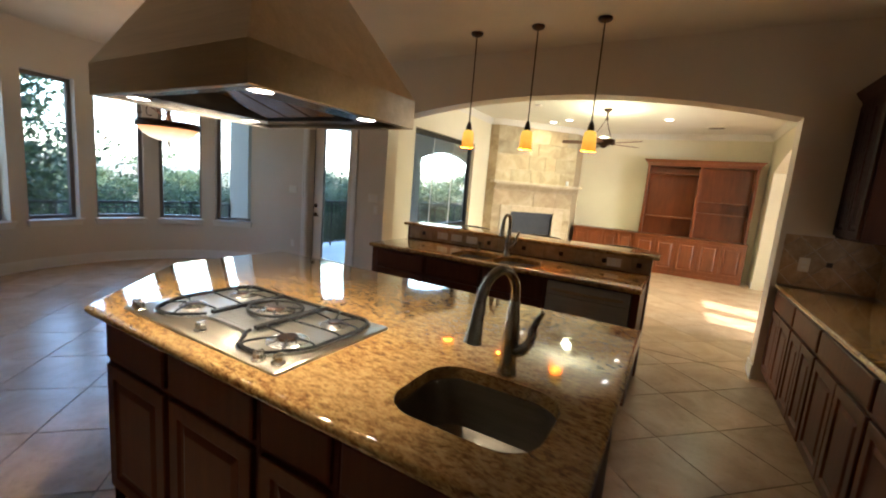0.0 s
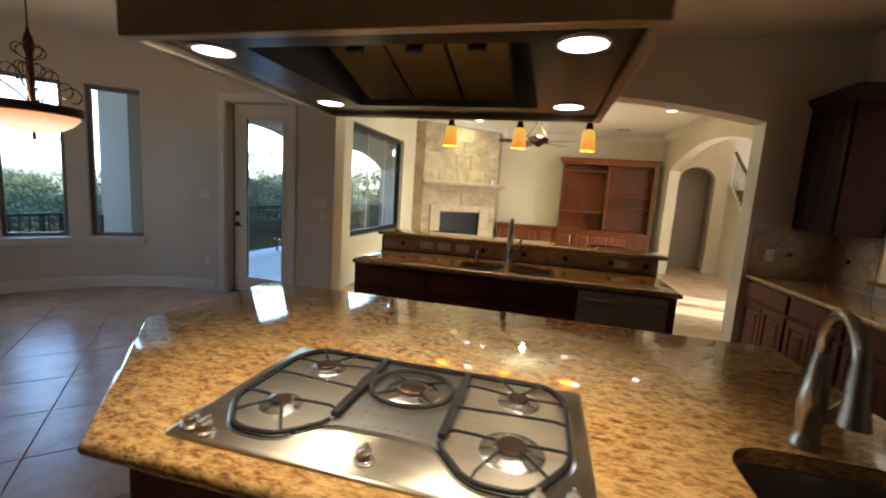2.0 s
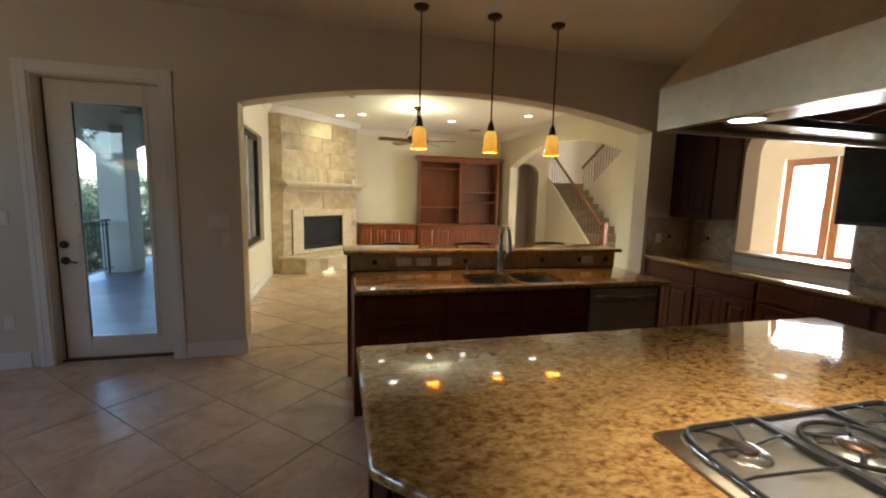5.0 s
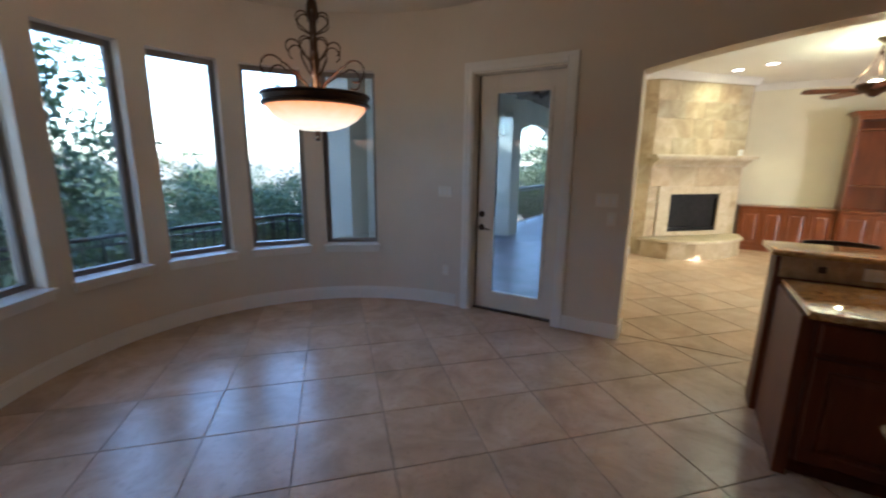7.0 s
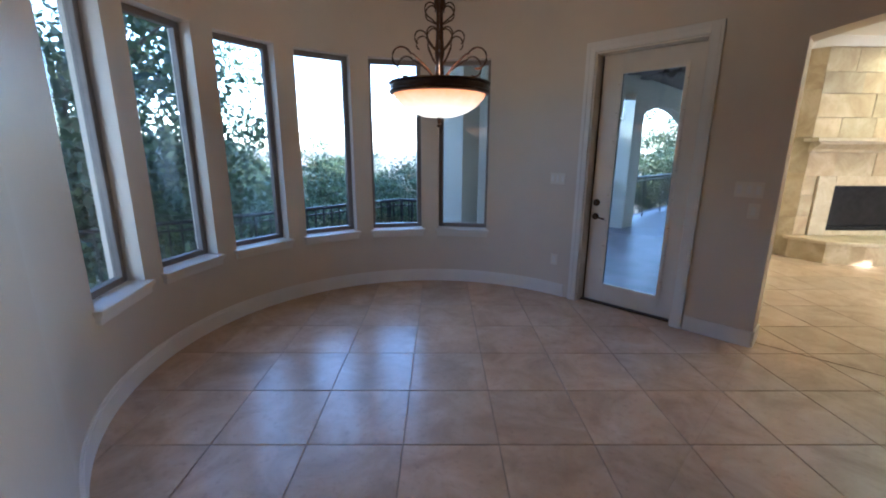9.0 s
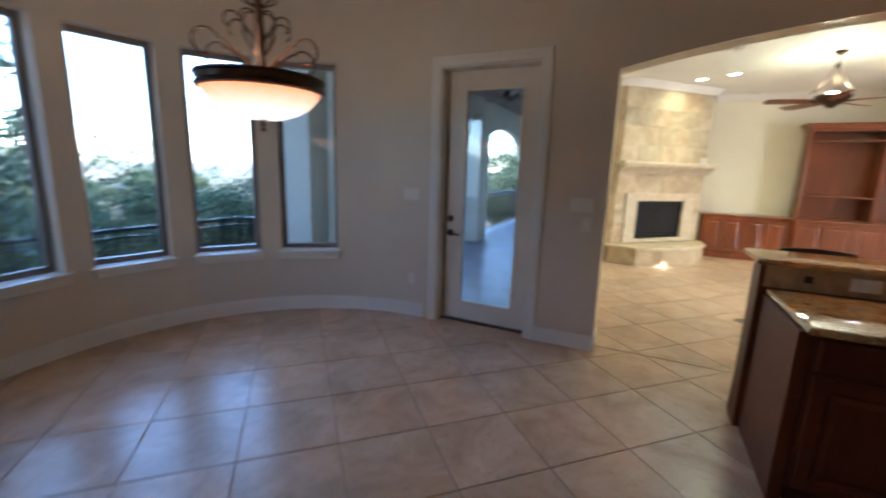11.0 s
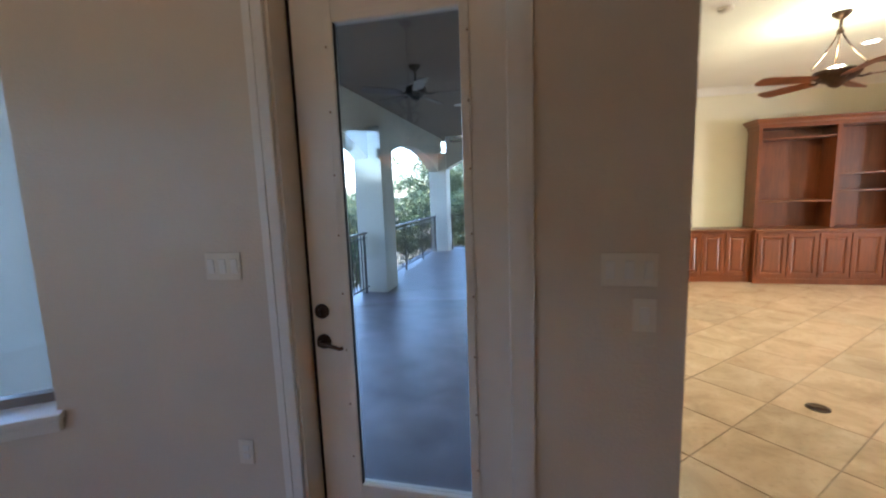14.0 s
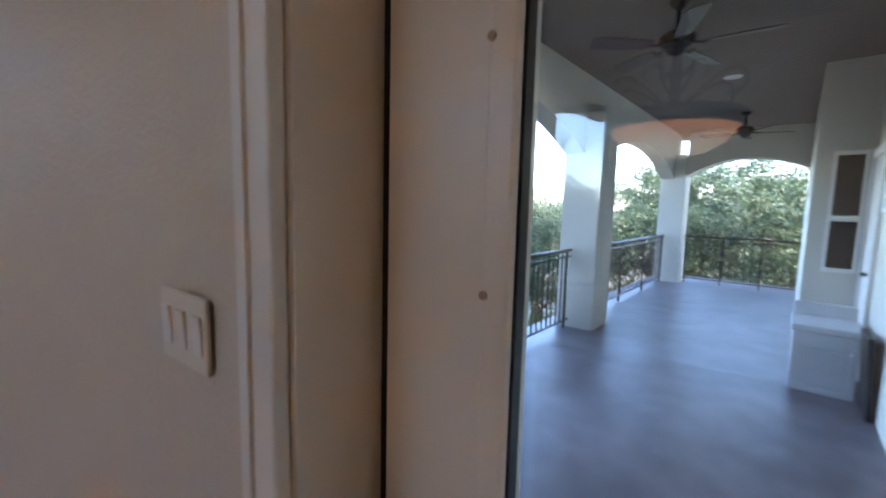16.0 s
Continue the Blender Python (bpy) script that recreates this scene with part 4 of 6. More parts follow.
for k in range(9):
    x = -0.437 + 0.028 * k
    part("rib", box(B(), x - 0.008, x + 0.008, 1.225, 1.33, CZ + 0.0096, CZ + 0.0118, None, 0.001), M_SINK, cw)


def bars(segments, outline=None, r=0.0038):
    bm = B()
    if outline:
        tube(bm, [(x, y, ZG - 0.004) for x, y in outline], 0.0062, 8)
        for x, y in outline[3 :: 9]:
            tube(bm, [(x, y, ZG - 0.004), (x, y, CZ + 0.008)], 0.0055, 6)
    for p, q in segments:
        p, q = Vector(p), Vector(q)
        m = p + (q - p) * 0.5
        tube(bm, [(p.x, p.y, ZG - 0.004), (p.x + (q.x - p.x) * 0.12, p.y + (q.y - p.y) * 0.12, ZG + 0.003), (m.x, m.y, ZG + 0.004), (q.x, q.y, ZG + 0.003)], r, 6)
    return part("grate", bm, M_IRON, ck, "black cast iron pan grate", True)


left_edge = [(-0.461, 1.58)] + [p for p in LOBES if p[0] < -0.46] + [(-0.461, 1.203)]
bars([((-0.742, 1.375), (-0.462, 1.355)), ((-0.68, 1.56), (-0.625, 1.49)), ((-0.55, 1.575), (-0.60, 1.49)), ((-0.735, 1.47), (-0.65, 1.465)), ((-0.47, 1.49), (-0.585, 1.47)),
      ((-0.69, 1.15), (-0.635, 1.22)), ((-0.535, 1.115), (-0.605, 1.22)), ((-0.742, 1.25), (-0.655, 1.245)), ((-0.47, 1.25), (-0.585, 1.245))], left_edge)
right_edge = [(-0.189, 1.203)] + [p for p in LOBES[6:] if p[0] > -0.19] + [p for p in LOBES[:6]] + [(-0.189, 1.58)]
bars([((0.097, 1.375), (-0.188, 1.355)), ((0.03, 1.56), (-0.02, 1.49)), ((-0.10, 1.575), (-0.045, 1.49)), ((0.09, 1.47), (-0.005, 1.465)), ((-0.18, 1.49), (-0.06, 1.47)),
      ((0.05, 1.15), (-0.01, 1.22)), ((-0.10, 1.11), (-0.05, 1.22)), ((0.097, 1.25), (0.0, 1.245)), ((-0.18, 1.25), (-0.065, 1.245))], right_edge)
bm = B()
for x in (-0.461, -0.189):
    loft(bm, [rect_ring(x, w, y, ZG) for y, w in ((1.575, 0.010), (1.50, 0.010), (1.42, 0.016), (1.34, 0.010), (1.225, 0.010))])
bmesh.ops.recalc_face_normals(bm, faces=bm.faces)
tube(bm, [(-0.325 + 0.118 * math.cos(radians(a)), 1.42 + 0.105 * math.sin(radians(a)), ZG) for a in range(0, 376, 15)], 0.0072, 8)
for a in (45, 135, 225, 315):
    c, d = math.cos(radians(a)), math.sin(radians(a))
    tube(bm, [(-0.325 + 0.115 * c, 1.42 + 0.10 * d, ZG), (-0.325 + 0.045 * c, 1.42 + 0.045 * d, ZG + 0.003)], 0.0048, 6)
tube(bm, [(-0.461, 1.572, ZG - 0.002), (-0.189, 1.572, ZG - 0.002)], 0.0065, 8)
part("wok_grate", bm, M_IRON, ck, "black middle grate with a round wok ring", True)
for x, y in ((-0.745, 1.085), (-0.70, 1.075), (-0.325, 1.10), (0.03, 1.078), (0.095, 1.10)):
    bm = B()
    lathe(bm, [(0.022, 0.0), (0.022, 0.006), (0.017, 0.010), (0.016, 0.026), (0.013, 0.029), (0.001, 0.03)], (x, y, CZ + 0.0085))
    box(bm, x - 0.004, x + 0.004, y - 0.017, y + 0.017, CZ + 0.037, CZ + 0.044, None, 0.001)
    part("knob", bm, M_STEEL, ck, "", True)

# island hood
hood = thing("range_hood", "large stainless steel pyramid range hood over the island", "range hood")
HX0, HX1, HY0, HY1, HZ0, HZ1 = -0.765, 0.125, 0.965, 1.70, 1.715, 1.825
bm = B()
t = 0.004
band = [(HX0, HY0), (HX1, HY0), (HX1, HY1), (HX0, HY1)]
loft(bm, [[(x, y, z) for x, y in offset(band, d)] for d, z in ((t, HZ1 - 0.002), (0, HZ1), (0, HZ0 + 0.002), (0.002, HZ0), (0.022, HZ0), (0.022, HZ0 + 0.003), (t, HZ0 + 0.003), (t, HZ1 - 0.002))], True, False)
bmesh.ops.recalc_face_normals(bm, faces=bm.faces)
part("band", bm, M_STEELH, hood)
cx, cy = (HX0 + HX1) / 2, (HY0 + HY1) / 2
bm = B()
def rect(x0, x1, y0, y1, z):
    return [(x0, y0, z), (x1, y0, z), (x1, y1, z), (x0, y1, z)]
loft(bm, [rect(HX0, HX1, HY0, HY1, HZ1), rect(cx - 0.16, cx + 0.16, cy - 0.14, cy + 0.14, 2.27)], True, False)
part("canopy", bm, M_STEELH, hood)
bm = B()
box(bm, cx - 0.155, cx + 0.155, cy - 0.135, cy + 0.135, 2.26, CEIL - 0.002)
part("chimney", bm, M_STEEL, hood)
# underside tray with a sunken filter well
wx0, wx1, wy0, wy1 = HX0 + 0.18, HX1 - 0.18, HY0 + 0.10, HY1 - 0.14
bm = B()
outer = [(HX0 + t, HY0 + t), (HX1 - t, HY0 + t), (HX1 - t, HY1 - t), (HX0 + t, HY1 - t)]
inner = [(wx0, wy0), (wx1, wy0), (wx1, wy1), (wx0, wy1)]
LPS = [(HX0 + 0.10, HY0 + 0.11), (HX1 - 0.10, HY0 + 0.11), (HX0 + 0.10, HY1 - 0.17), (HX1 - 0.10, HY1 - 0.17)]
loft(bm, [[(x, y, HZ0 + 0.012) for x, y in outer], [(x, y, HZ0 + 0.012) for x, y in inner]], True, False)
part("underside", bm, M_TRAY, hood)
bm = B()
# well in black, standing in for the shade inside the recess
loft(bm, [[(x, y, HZ0 + 0.012) for x, y in inner], [(x, y, HZ0 + 0.12) for x, y in offset(inner, 0.05)]], True, False)
vs = [bm.verts.new((x, y, HZ0 + 0.12)) for x, y in offset(inner, 0.05)]
bm.faces.new(vs)
part("filter_well", bm, M_BLACK, hood, "filter well painted black for the shade inside it")
fx0, fx1 = wx0 + 0.055, wx1 - 0.055
for i in range(3):
    a = fx0 + (fx1 - fx0) * i / 3
    b = fx0 + (fx1 - fx0) * (i + 1) / 3
    bm = B()
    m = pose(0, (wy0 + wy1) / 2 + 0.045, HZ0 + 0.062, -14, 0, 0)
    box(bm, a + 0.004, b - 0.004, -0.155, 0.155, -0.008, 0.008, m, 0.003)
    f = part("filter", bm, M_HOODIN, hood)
    bm = B()
    box(bm, (a + b) / 2 - 0.02, (a + b) / 2 + 0.02, -0.10, -0.085, -0.02, -0.009, m, 0.003)
    part("filter_latch", bm, M_IRON, f)
for x, y in LPS:
    bm = B()
    lathe(bm, [(0.043, HZ0 + 0.0118), (0.042, HZ0 + 0.009), (0.036, HZ0 + 0.0085), (0.035, HZ0 + 0.0115)], (x, y, 0), 28, False)
    part("lamp_ring", bm, M_STEEL, hood, "", True)
    bm = B()
    lathe(bm, [(0.0352, HZ0 + 0.0095), (0.02, HZ0 + 0.0075), (0.001, HZ0 + 0.007)], (x, y, 0), 28, False)
    part("lamp_lens", bm, M_LAMPHOT, hood, "lit halogen lamp")
    lamp("hood_lamp", "SPOT", (x, y, HZ0 + 0.002), 3.0, SOFT_WARM, 0.03, (x, y + 0.001, 0), 92)

# ---- bar counter with the main sink ----
cnt = single("bar_worktop", slab(B(), [(-1.49, 3.405), (0.95, 3.405), (0.95, 4.098), (-1.49, 4.098)], [rounded(-0.655, -0.29, 3.50, 3.89, 0.09, 6), rounded(-0.255, 0.11, 3.50, 3.89, 0.09, 6)], 0.865, 0.905, 0.018), M_GRANITE, "polished gold granite sink worktop below the bar", "worktop", True)
single("bar_counter", slab(B(), [(-1.56, 4.075), (1.01, 4.075), (1.01, 4.475), (-1.56, 4.475)], [], 1.04, 1.075, 0.016), M_GRANITE, "polished gold granite raised bar top", "worktop", True)
sink("sink", "double-bowl stainless steel sink in the bar counter", [(-0.655, -0.29, 3.50, 3.89, 0.09), (-0.255, 0.11, 3.50, 3.89, 0.09)], 0.8645, 0.18)
faucet((-0.27, 3.965, 0.905), 0, 0.40, 0.17)
bm = B()
lathe(bm, [(0.016, 0), (0.016, 0.01), (0.008, 0.02), (0.008, 0.06), (0.012, 0.07), (0.012, 0.085), (0.002, 0.09)], (-0.56, 3.96, 0.905))
tube(bm, [(-0.56, 3.96, 0.985), (-0.56, 3.93, 0.99), (-0.56, 3.905, 0.98)], 0.005, 8)
single("soap_dispenser", bm, M_NICKEL, "small brushed nickel soap dispenser by the sink", "soap dispenser", True)
for x0, x1, nd in ((-1.44, -0.86, 1), (-0.858, -0.30, 1), (-0.298, 0.268, 1)):
    base_cabinet("dark cherry sink cabinet below the bar counter", x0, x1, 3.47, 4.11, M_CAB, nd, True, group="bar cabinets", hollow=x0 > -1.0)
dw = thing("dishwasher", "stainless steel dishwasher with a bowed bar handle", "dishwasher")
bm = B()
box(bm, 0.275, 0.885, 3.48, 4.11, 0.09, 0.862)
part("body", bm, M_BLACK, dw)
bm = B()
n = 10
rings = []
for z in (0.13, 0.74):
    rings.append([(0.28 + 0.60 * i / n, 3.452 - 0.012 * math.sin(math.pi * i / n), z) for i in range(n + 1)] + [(0.88, 3.479, z), (0.28, 3.479, z)])
loft(bm, rings)
part("front", bm, M_FRONT, dw, "", True)
bm = B()
box(bm, 0.28, 0.88, 3.447, 3.479, 0.745, 0.845, None, 0.006)
part("control_panel", bm, M_FRONT, dw)
bm = B()
tube(bm, [(0.32 + 0.52 * i / 12, 3.435 - 0.035 * math.sin(math.pi * i / 12), 0.79) for i in range(13)], 0.011, 10)
part("handle", bm, M_STEELH, dw, "", True)
bm = B()
box(bm, 0.30, 0.86, 3.54, 3.56, 0.0, 0.09)
part("kick_plate", bm, M_BLACK, dw)
bw = thing("bar_wall", "dark stained wood knee wall carrying the raised bar", "bar")
bm = B()
box(bm, -1.505, 0.955, 4.122, 4.28, 0.0, 1.0395)
part("body", bm, M_CAB, bw)
bm = B()
box(bm, -1.50, -1.442, 3.475, 4.121, 0.0, 0.864, None, 0.004)
part("end_panel", bm, M_CAB, bw)
bm = B()
box(bm, 0.888, 0.94, 3.475, 4.121, 0.0, 0.864, None, 0.004)
part("end_panel", bm, M_CAB, bw)
bm = B()
prof = [(4.121, 0.0), (4.30, 0.0), (4.33, 0.03), (4.31, 0.12), (4.285, 0.3), (4.285, 1.03), (4.121, 1.03)]
loft(bm, [[(x, y, z) for y, z in prof] for x in (-1.53, -1.506)])
bmesh.ops.recalc_face_normals(bm, faces=bm.faces)
part("end_trim", bm, M_CAB, bw)
for x in (-1.3, -0.3, 0.75):
    bm = B()
    prof = [(4.28, 0.72), (4.30, 0.74), (4.33, 0.86), (4.41, 0.98), (4.43, 1.039), (4.28, 1.039)]
    loft(bm, [[(x + k, y, z) for y, z in prof] for k in (-0.03, 0.03)])
    bmesh.ops.recalc_face_normals(bm, faces=bm.faces)
    part("bracket", bm, M_CAB, bw)
splash = thing("bar_splash", "travertine tile splash with small bronze squares behind the sink", "backsplash")
xs = np.linspace(-1.505, 0.955, 17)
for a, b in zip(xs, xs[1:]):
    bm = B()
    box(bm, a + 0.0015, b - 0.0015, 4.112, 4.1215, 0.907, 1.038, None, 0.002)
    part("tile", bm, M_SPLASH, splash)
for x in (-1.31, -0.53, -0.16, 0.20, 0.58, 0.86):
    bm = B()
    box(bm, x - 0.02, x + 0.02, 4.106, 4.112, 0.955, 0.995, None, 0.003)
    part("accent", bm, M_ACCENT, splash, "small bronze accent tile")


def wall_plate(x, y, z, w, h, gangs, label, rz=0.0, outlet=False):
    s = thing("outlet" if outlet else "light_switch", label, "outlet" if outlet else "light switch", (x, y, z), rz)
    bm = B()
    box(bm, -w / 2, w / 2, -0.007, 0.0, -h / 2, h / 2, None, 0.003)
    part("plate", bm, M_PLATE, s)
    for i in range(gangs):
        cx_ = -w / 2 + w * (i + 0.5) / gangs
        bm = B()
        if outlet:
            for zz in (-0.02, 0.02):
                box(bm, cx_ - 0.016, cx_ + 0.016, -0.0095, -0.006, zz - 0.014, zz + 0.014, None, 0.003)
        else:
            box(bm, cx_ - 0.015, cx_ + 0.015, -0.011, -0.006, -0.032, 0.032, pose(0, 0, 0, 4, 0, 0), 0.002)
        part("socket" if outlet else "rocker", bm, M_TRIM, s)
    return s


for x in (-1.07, -0.90, -0.72):
    wall_plate(x, 4.111, 0.975, 0.125, 0.072, 1, "almond outlet plate on the bar splash", 0, True)
wall_plate(0.66, 4.111, 0.972, 0.115, 0.072, 1, "almond outlet plate on the bar splash", 0, True)
wall_plate(-4.262, WY - 0.012, 1.262, 0.165, 0.118, 3, "almond triple light switch beside the terrace door", 4)
wall_plate(-2.637, WY - 0.001, 1.257, 0.185, 0.118, 3, "almond triple light switch beside the arch")
wall_plate(-2.585, WY - 0.001, 1.095, 0.075, 0.118, 1, "almond blank plate below the switches")
wall_plate(-4.245, WY - 0.008, 0.40, 0.075, 0.118, 1, "almond outlet low on the nook wall", 3, True)
wall_plate(2.06, WY - 0.014, 1.10, 0.075, 0.118, 1, "almond outlet on the corner splash", 0, True)


# ---- bar stools ----
def stool(x, y, rz):
    s = thing("bar_stool", "black-stained wooden bar stool with a ladder back", "stool", (x, y, 0), rz, "stools at the bar")
    bm = B()
    ring = rounded(-0.21, 0.21, -0.20, 0.20, 0.05, 4)
    loft(bm, [[(a, b, 0.64) for a, b in ring], [(a, b, 0.665) for a, b in ring], [(a * 0.9, b * 0.9, 0.672) for a, b in ring]])
    part("seat", bm, M_BLACKWOOD, s, "", True)
    for a, b in ((-0.18, -0.17), (0.18, -0.17)):
        bm = B()
        tube(bm, [(a * 1.15, b * 1.15, 0.0), (a, b, 0.64)], 0.019, 8)
        part("leg", bm, M_BLACKWOOD, s, "", True)
    for a in (-0.19, 0.19):
        bm = B()
        tube(bm, [(a * 1.1, 0.22, 0.0), (a, 0.18, 0.62), (a, 0.19, 0.80), (a, 0.235, 1.035)], 0.019, 8)
        part("leg", bm, M_BLACKWOOD, s, "", True)
    for z, h in ((1.01, 0.055), (0.91, 0.035), (0.82, 0.035)):
        bm = B()
        n = 8
        rings = []
        for i in range(n + 1):
            u = -0.205 + 0.41 * i / n
            c = 0.232 + 0.02 * math.sin(math.pi * i / n) - (1.06 - z) * 0.16
            up = 0.012 * math.sin(math.pi * i / n)
            rings.append([(u, c - 0.010, z - h / 2), (u, c + 0.010, z - h / 2), (u, c + 0.010, z + h / 2 + up), (u, c - 0.010, z + h / 2 + up)])
        loft(bm, rings)
        part("back_slat", bm, M_BLACKWOOD, s, "", True)
    for p, q in (((-0.2, -0.19, 0.22), (0.2, -0.19, 0.22)), ((-0.2, -0.19, 0.30), (-0.2, 0.21, 0.30)), ((0.2, -0.19, 0.30), (0.2, 0.21, 0.30)), ((-0.2, 0.21, 0.36), (0.2, 0.21, 0.36))):
        bm = B()
        tube(bm, [p, q], 0.012, 8)
        part("stretcher", bm, M_BLACKWOOD, s, "", True)
    return s


st = stool(-1.06, 4.66, 0)
copy_thing(st, pose(-0.2, 4.66, 0, 0, 0, 3))
copy_thing(st, pose(0.66, 4.66, 0, 0, 0, -2))

# ---- right-hand run of cabinets ----
ys = [-2.19, -1.35, -0.55, 0.25, 1.05, 1.85, 2.65, 3.47, 4.11, 4.845]
for a, b in zip(ys, ys[1:]):
    base_cabinet("brown stained base cabinet with raised panel doors", a, b, 1.94, 2.54, M_CAB, 2, True, "x", group="wall cabinets")
single("side_worktop", slab(B(), [(1.90, -2.19), (2.547, -2.19), (2.547, 4.852), (1.90, 4.852)], [], 0.866, 0.905, 0.018), M_GRANITE, "polished gold granite worktop along the wall", "worktop", True)


def diag_splash(name, label, axis, w, lo, hi, z0, z1, step=0.15):
    """Square tiles set on the diagonal, cut to a band, with small bronze squares at some corners."""
    s = thing(name, label, "backsplash")
    h = step / math.sqrt(2)
    nu = int((hi - lo) / h) + 2
    nz = int((z1 - z0) / h) + 2
    for i in range(-1, nu):
        for j in range(-1, nz):
            if (i + j) % 2:
                continue
            cu, cz = lo + i * h, z0 + j * h
            k = h - 0.0025
            poly = [(cu - k, cz), (cu, cz - k), (cu + k, cz), (cu, cz + k)]
            for ax, lim, sg in ((0, lo, 1), (0, hi, -1), (1, z0, 1), (1, z1, -1)):
                res = []
                for q0, q1 in zip(poly, poly[1:] + poly[:1]):
                    d0, d1 = (q0[ax] - lim) * sg, (q1[ax] - lim) * sg
                    if d0 >= 0:
                        res.append(q0)
                    if d0 * d1 < 0:
                        f = d0 / (d0 - d1)
                        res.append((q0[0] + (q1[0] - q0[0]) * f, q0[1] + (q1[1] - q0[1]) * f))
                poly = res
                if len(poly) < 3:
                    break
            if len(poly) < 3:
                continue
            bm = B()
            def pl(p, d):
                return (w - d, p[0], p[1]) if axis == "x" else (p[0], w - d, p[1])
            loft(bm, [[pl(p, 0.0) for p in poly], [pl(p, 0.009) for p in poly]])
            bmesh.ops.recalc_face_normals(bm, faces=bm.faces)
            part("tile", bm, M_SPLASH, s)
            if (i // 2 + j) % 3 == 0 and j == 2:
                bm = B()
                e = 0.02
                if axis == "x":
                    box(bm, w - 0.012, w - 0.009, cu + h - e, cu + h + e, cz - e, cz + e)
                else:
                    box(bm, cu + h - e, cu + h + e, w - 0.012, w - 0.009, cz - e, cz + e)
                part("accent", bm, M_ACCENT, s)
    return s


diag_splash("wall_splash", "diagonal travertine splash tiles with bronze squares on the wall", "x", 2.549, 4.26, 4.84, 0.907, 1.345)
diag_splash("wall_splash", "diagonal travertine splash tiles with bronze squares in the corner", "y", WY - 0.001, 1.905, 2.535, 0.907, 1.345)
diag_splash("wall_splash", "diagonal travertine splash tiles with bronze squares on the wall", "x", 2.549, 1.9, 3.18, 0.907, 1.375)
bm = B()
box(bm, 2.50, 2.80, 3.16, 4.28, 0.985, 1.0195, None, 0.006)
structure("trim_pass_sill", bm, M_GRANITE, "granite ledge of the pass-through")


def upper_cabinet(label, y0, y1, z0, z1, x0):
    u = thing("wall_cabinet", label, "cabinet", group="upper cabinets")
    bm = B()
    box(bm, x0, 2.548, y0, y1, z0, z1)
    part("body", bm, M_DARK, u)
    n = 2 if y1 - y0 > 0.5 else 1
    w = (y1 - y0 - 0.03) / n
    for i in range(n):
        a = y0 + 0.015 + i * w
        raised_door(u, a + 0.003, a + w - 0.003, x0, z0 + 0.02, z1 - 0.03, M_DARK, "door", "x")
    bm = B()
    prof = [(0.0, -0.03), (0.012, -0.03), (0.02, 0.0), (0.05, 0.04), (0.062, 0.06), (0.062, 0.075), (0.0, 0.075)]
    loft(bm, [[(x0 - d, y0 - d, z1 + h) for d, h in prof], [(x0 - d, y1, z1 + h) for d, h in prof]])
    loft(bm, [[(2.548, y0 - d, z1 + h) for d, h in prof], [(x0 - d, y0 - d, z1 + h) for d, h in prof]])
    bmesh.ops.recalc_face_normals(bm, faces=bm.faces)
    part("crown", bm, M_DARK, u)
    return u


upper_cabinet("dark stained upper cabinet beside the arch corner", 4.27, 4.85, 1.35, 2.42, 2.22)
upper_cabinet("dark stained upper cabinet beside the pass-through", 2.15, 3.15, 1.95, 2.42, 2.22)
mw = thing("microwave", "black glass built-in microwave oven under the upper cabinet", "microwave")
bm = B()
box(bm, 2.215, 2.548, 2.45, 3.15, 1.385, 1.948, None, 0.006)
part("body", bm, M_BLACK, mw)
bm = B()
box(bm, 2.205, 2.2145, 2.47, 3.13, 1.41, 1.93, None, 0.003)
part("glass_front", bm, M_FIREBOX, mw)

# ---- pendants over the bar ----
M_AMBER = shade_glass("amber_pendant_glass", (0.95, 0.30, 0.015), (1.0, 0.60, 0.09), 1.93, 2.10, 0.082)


def pendant(x):
    p = thing("pendant_lamp", "lit amber glass pendant lamp on a bronze rod", "pendant lamp", (x, 4.23, 0), 0, "pendants over the bar")
    bm = B()
    lathe(bm, [(0.062, CEIL - 0.001), (0.062, CEIL - 0.012), (0.05, CEIL - 0.028), (0.012, CEIL - 0.04)])
    part("canopy", bm, M_BRONZE, p, "", True)
    bm = B()
    cyl(bm, (0, 0, 2.16), (0, 0, CEIL - 0.03), 0.0065, None, 8)
    part("rod", bm, M_BRONZE, p)
    bm = B()
    lathe(bm, [(0.008, 2.19), (0.02, 2.165), (0.028, 2.135), (0.032, 2.10)])
    part("cap", bm, M_BRONZE, p, "", True)
    bm = B()
    lathe(bm, [(0.030, 2.10), (0.046, 2.092), (0.055, 2.065), (0.0595, 2.02), (0.0605, 1.97), (0.063, 1.94), (0.069, 1.918), (0.065, 1.918), (0.058, 1.95), (0.055, 2.0), (0.048, 2.07)], (0, 0, 0), 28, False)
    part("shade", bm, M_AMBER, p, "glowing amber glass shade", True)
    bm = B()
    bmesh.ops.create_uvsphere(bm, u_segments=12, v_segments=8, radius=0.022, matrix=Matrix.Translation((0, 0, 2.02)))
    part("bulb", bm, M_LAMPON, p, "", True)
    lamp("pendant_light", "POINT", (x, 4.23, 1.99), 0.85, WARM, 0.025)
    return p


for x in (-0.933, -0.30, 0.294):
    pendant(x)

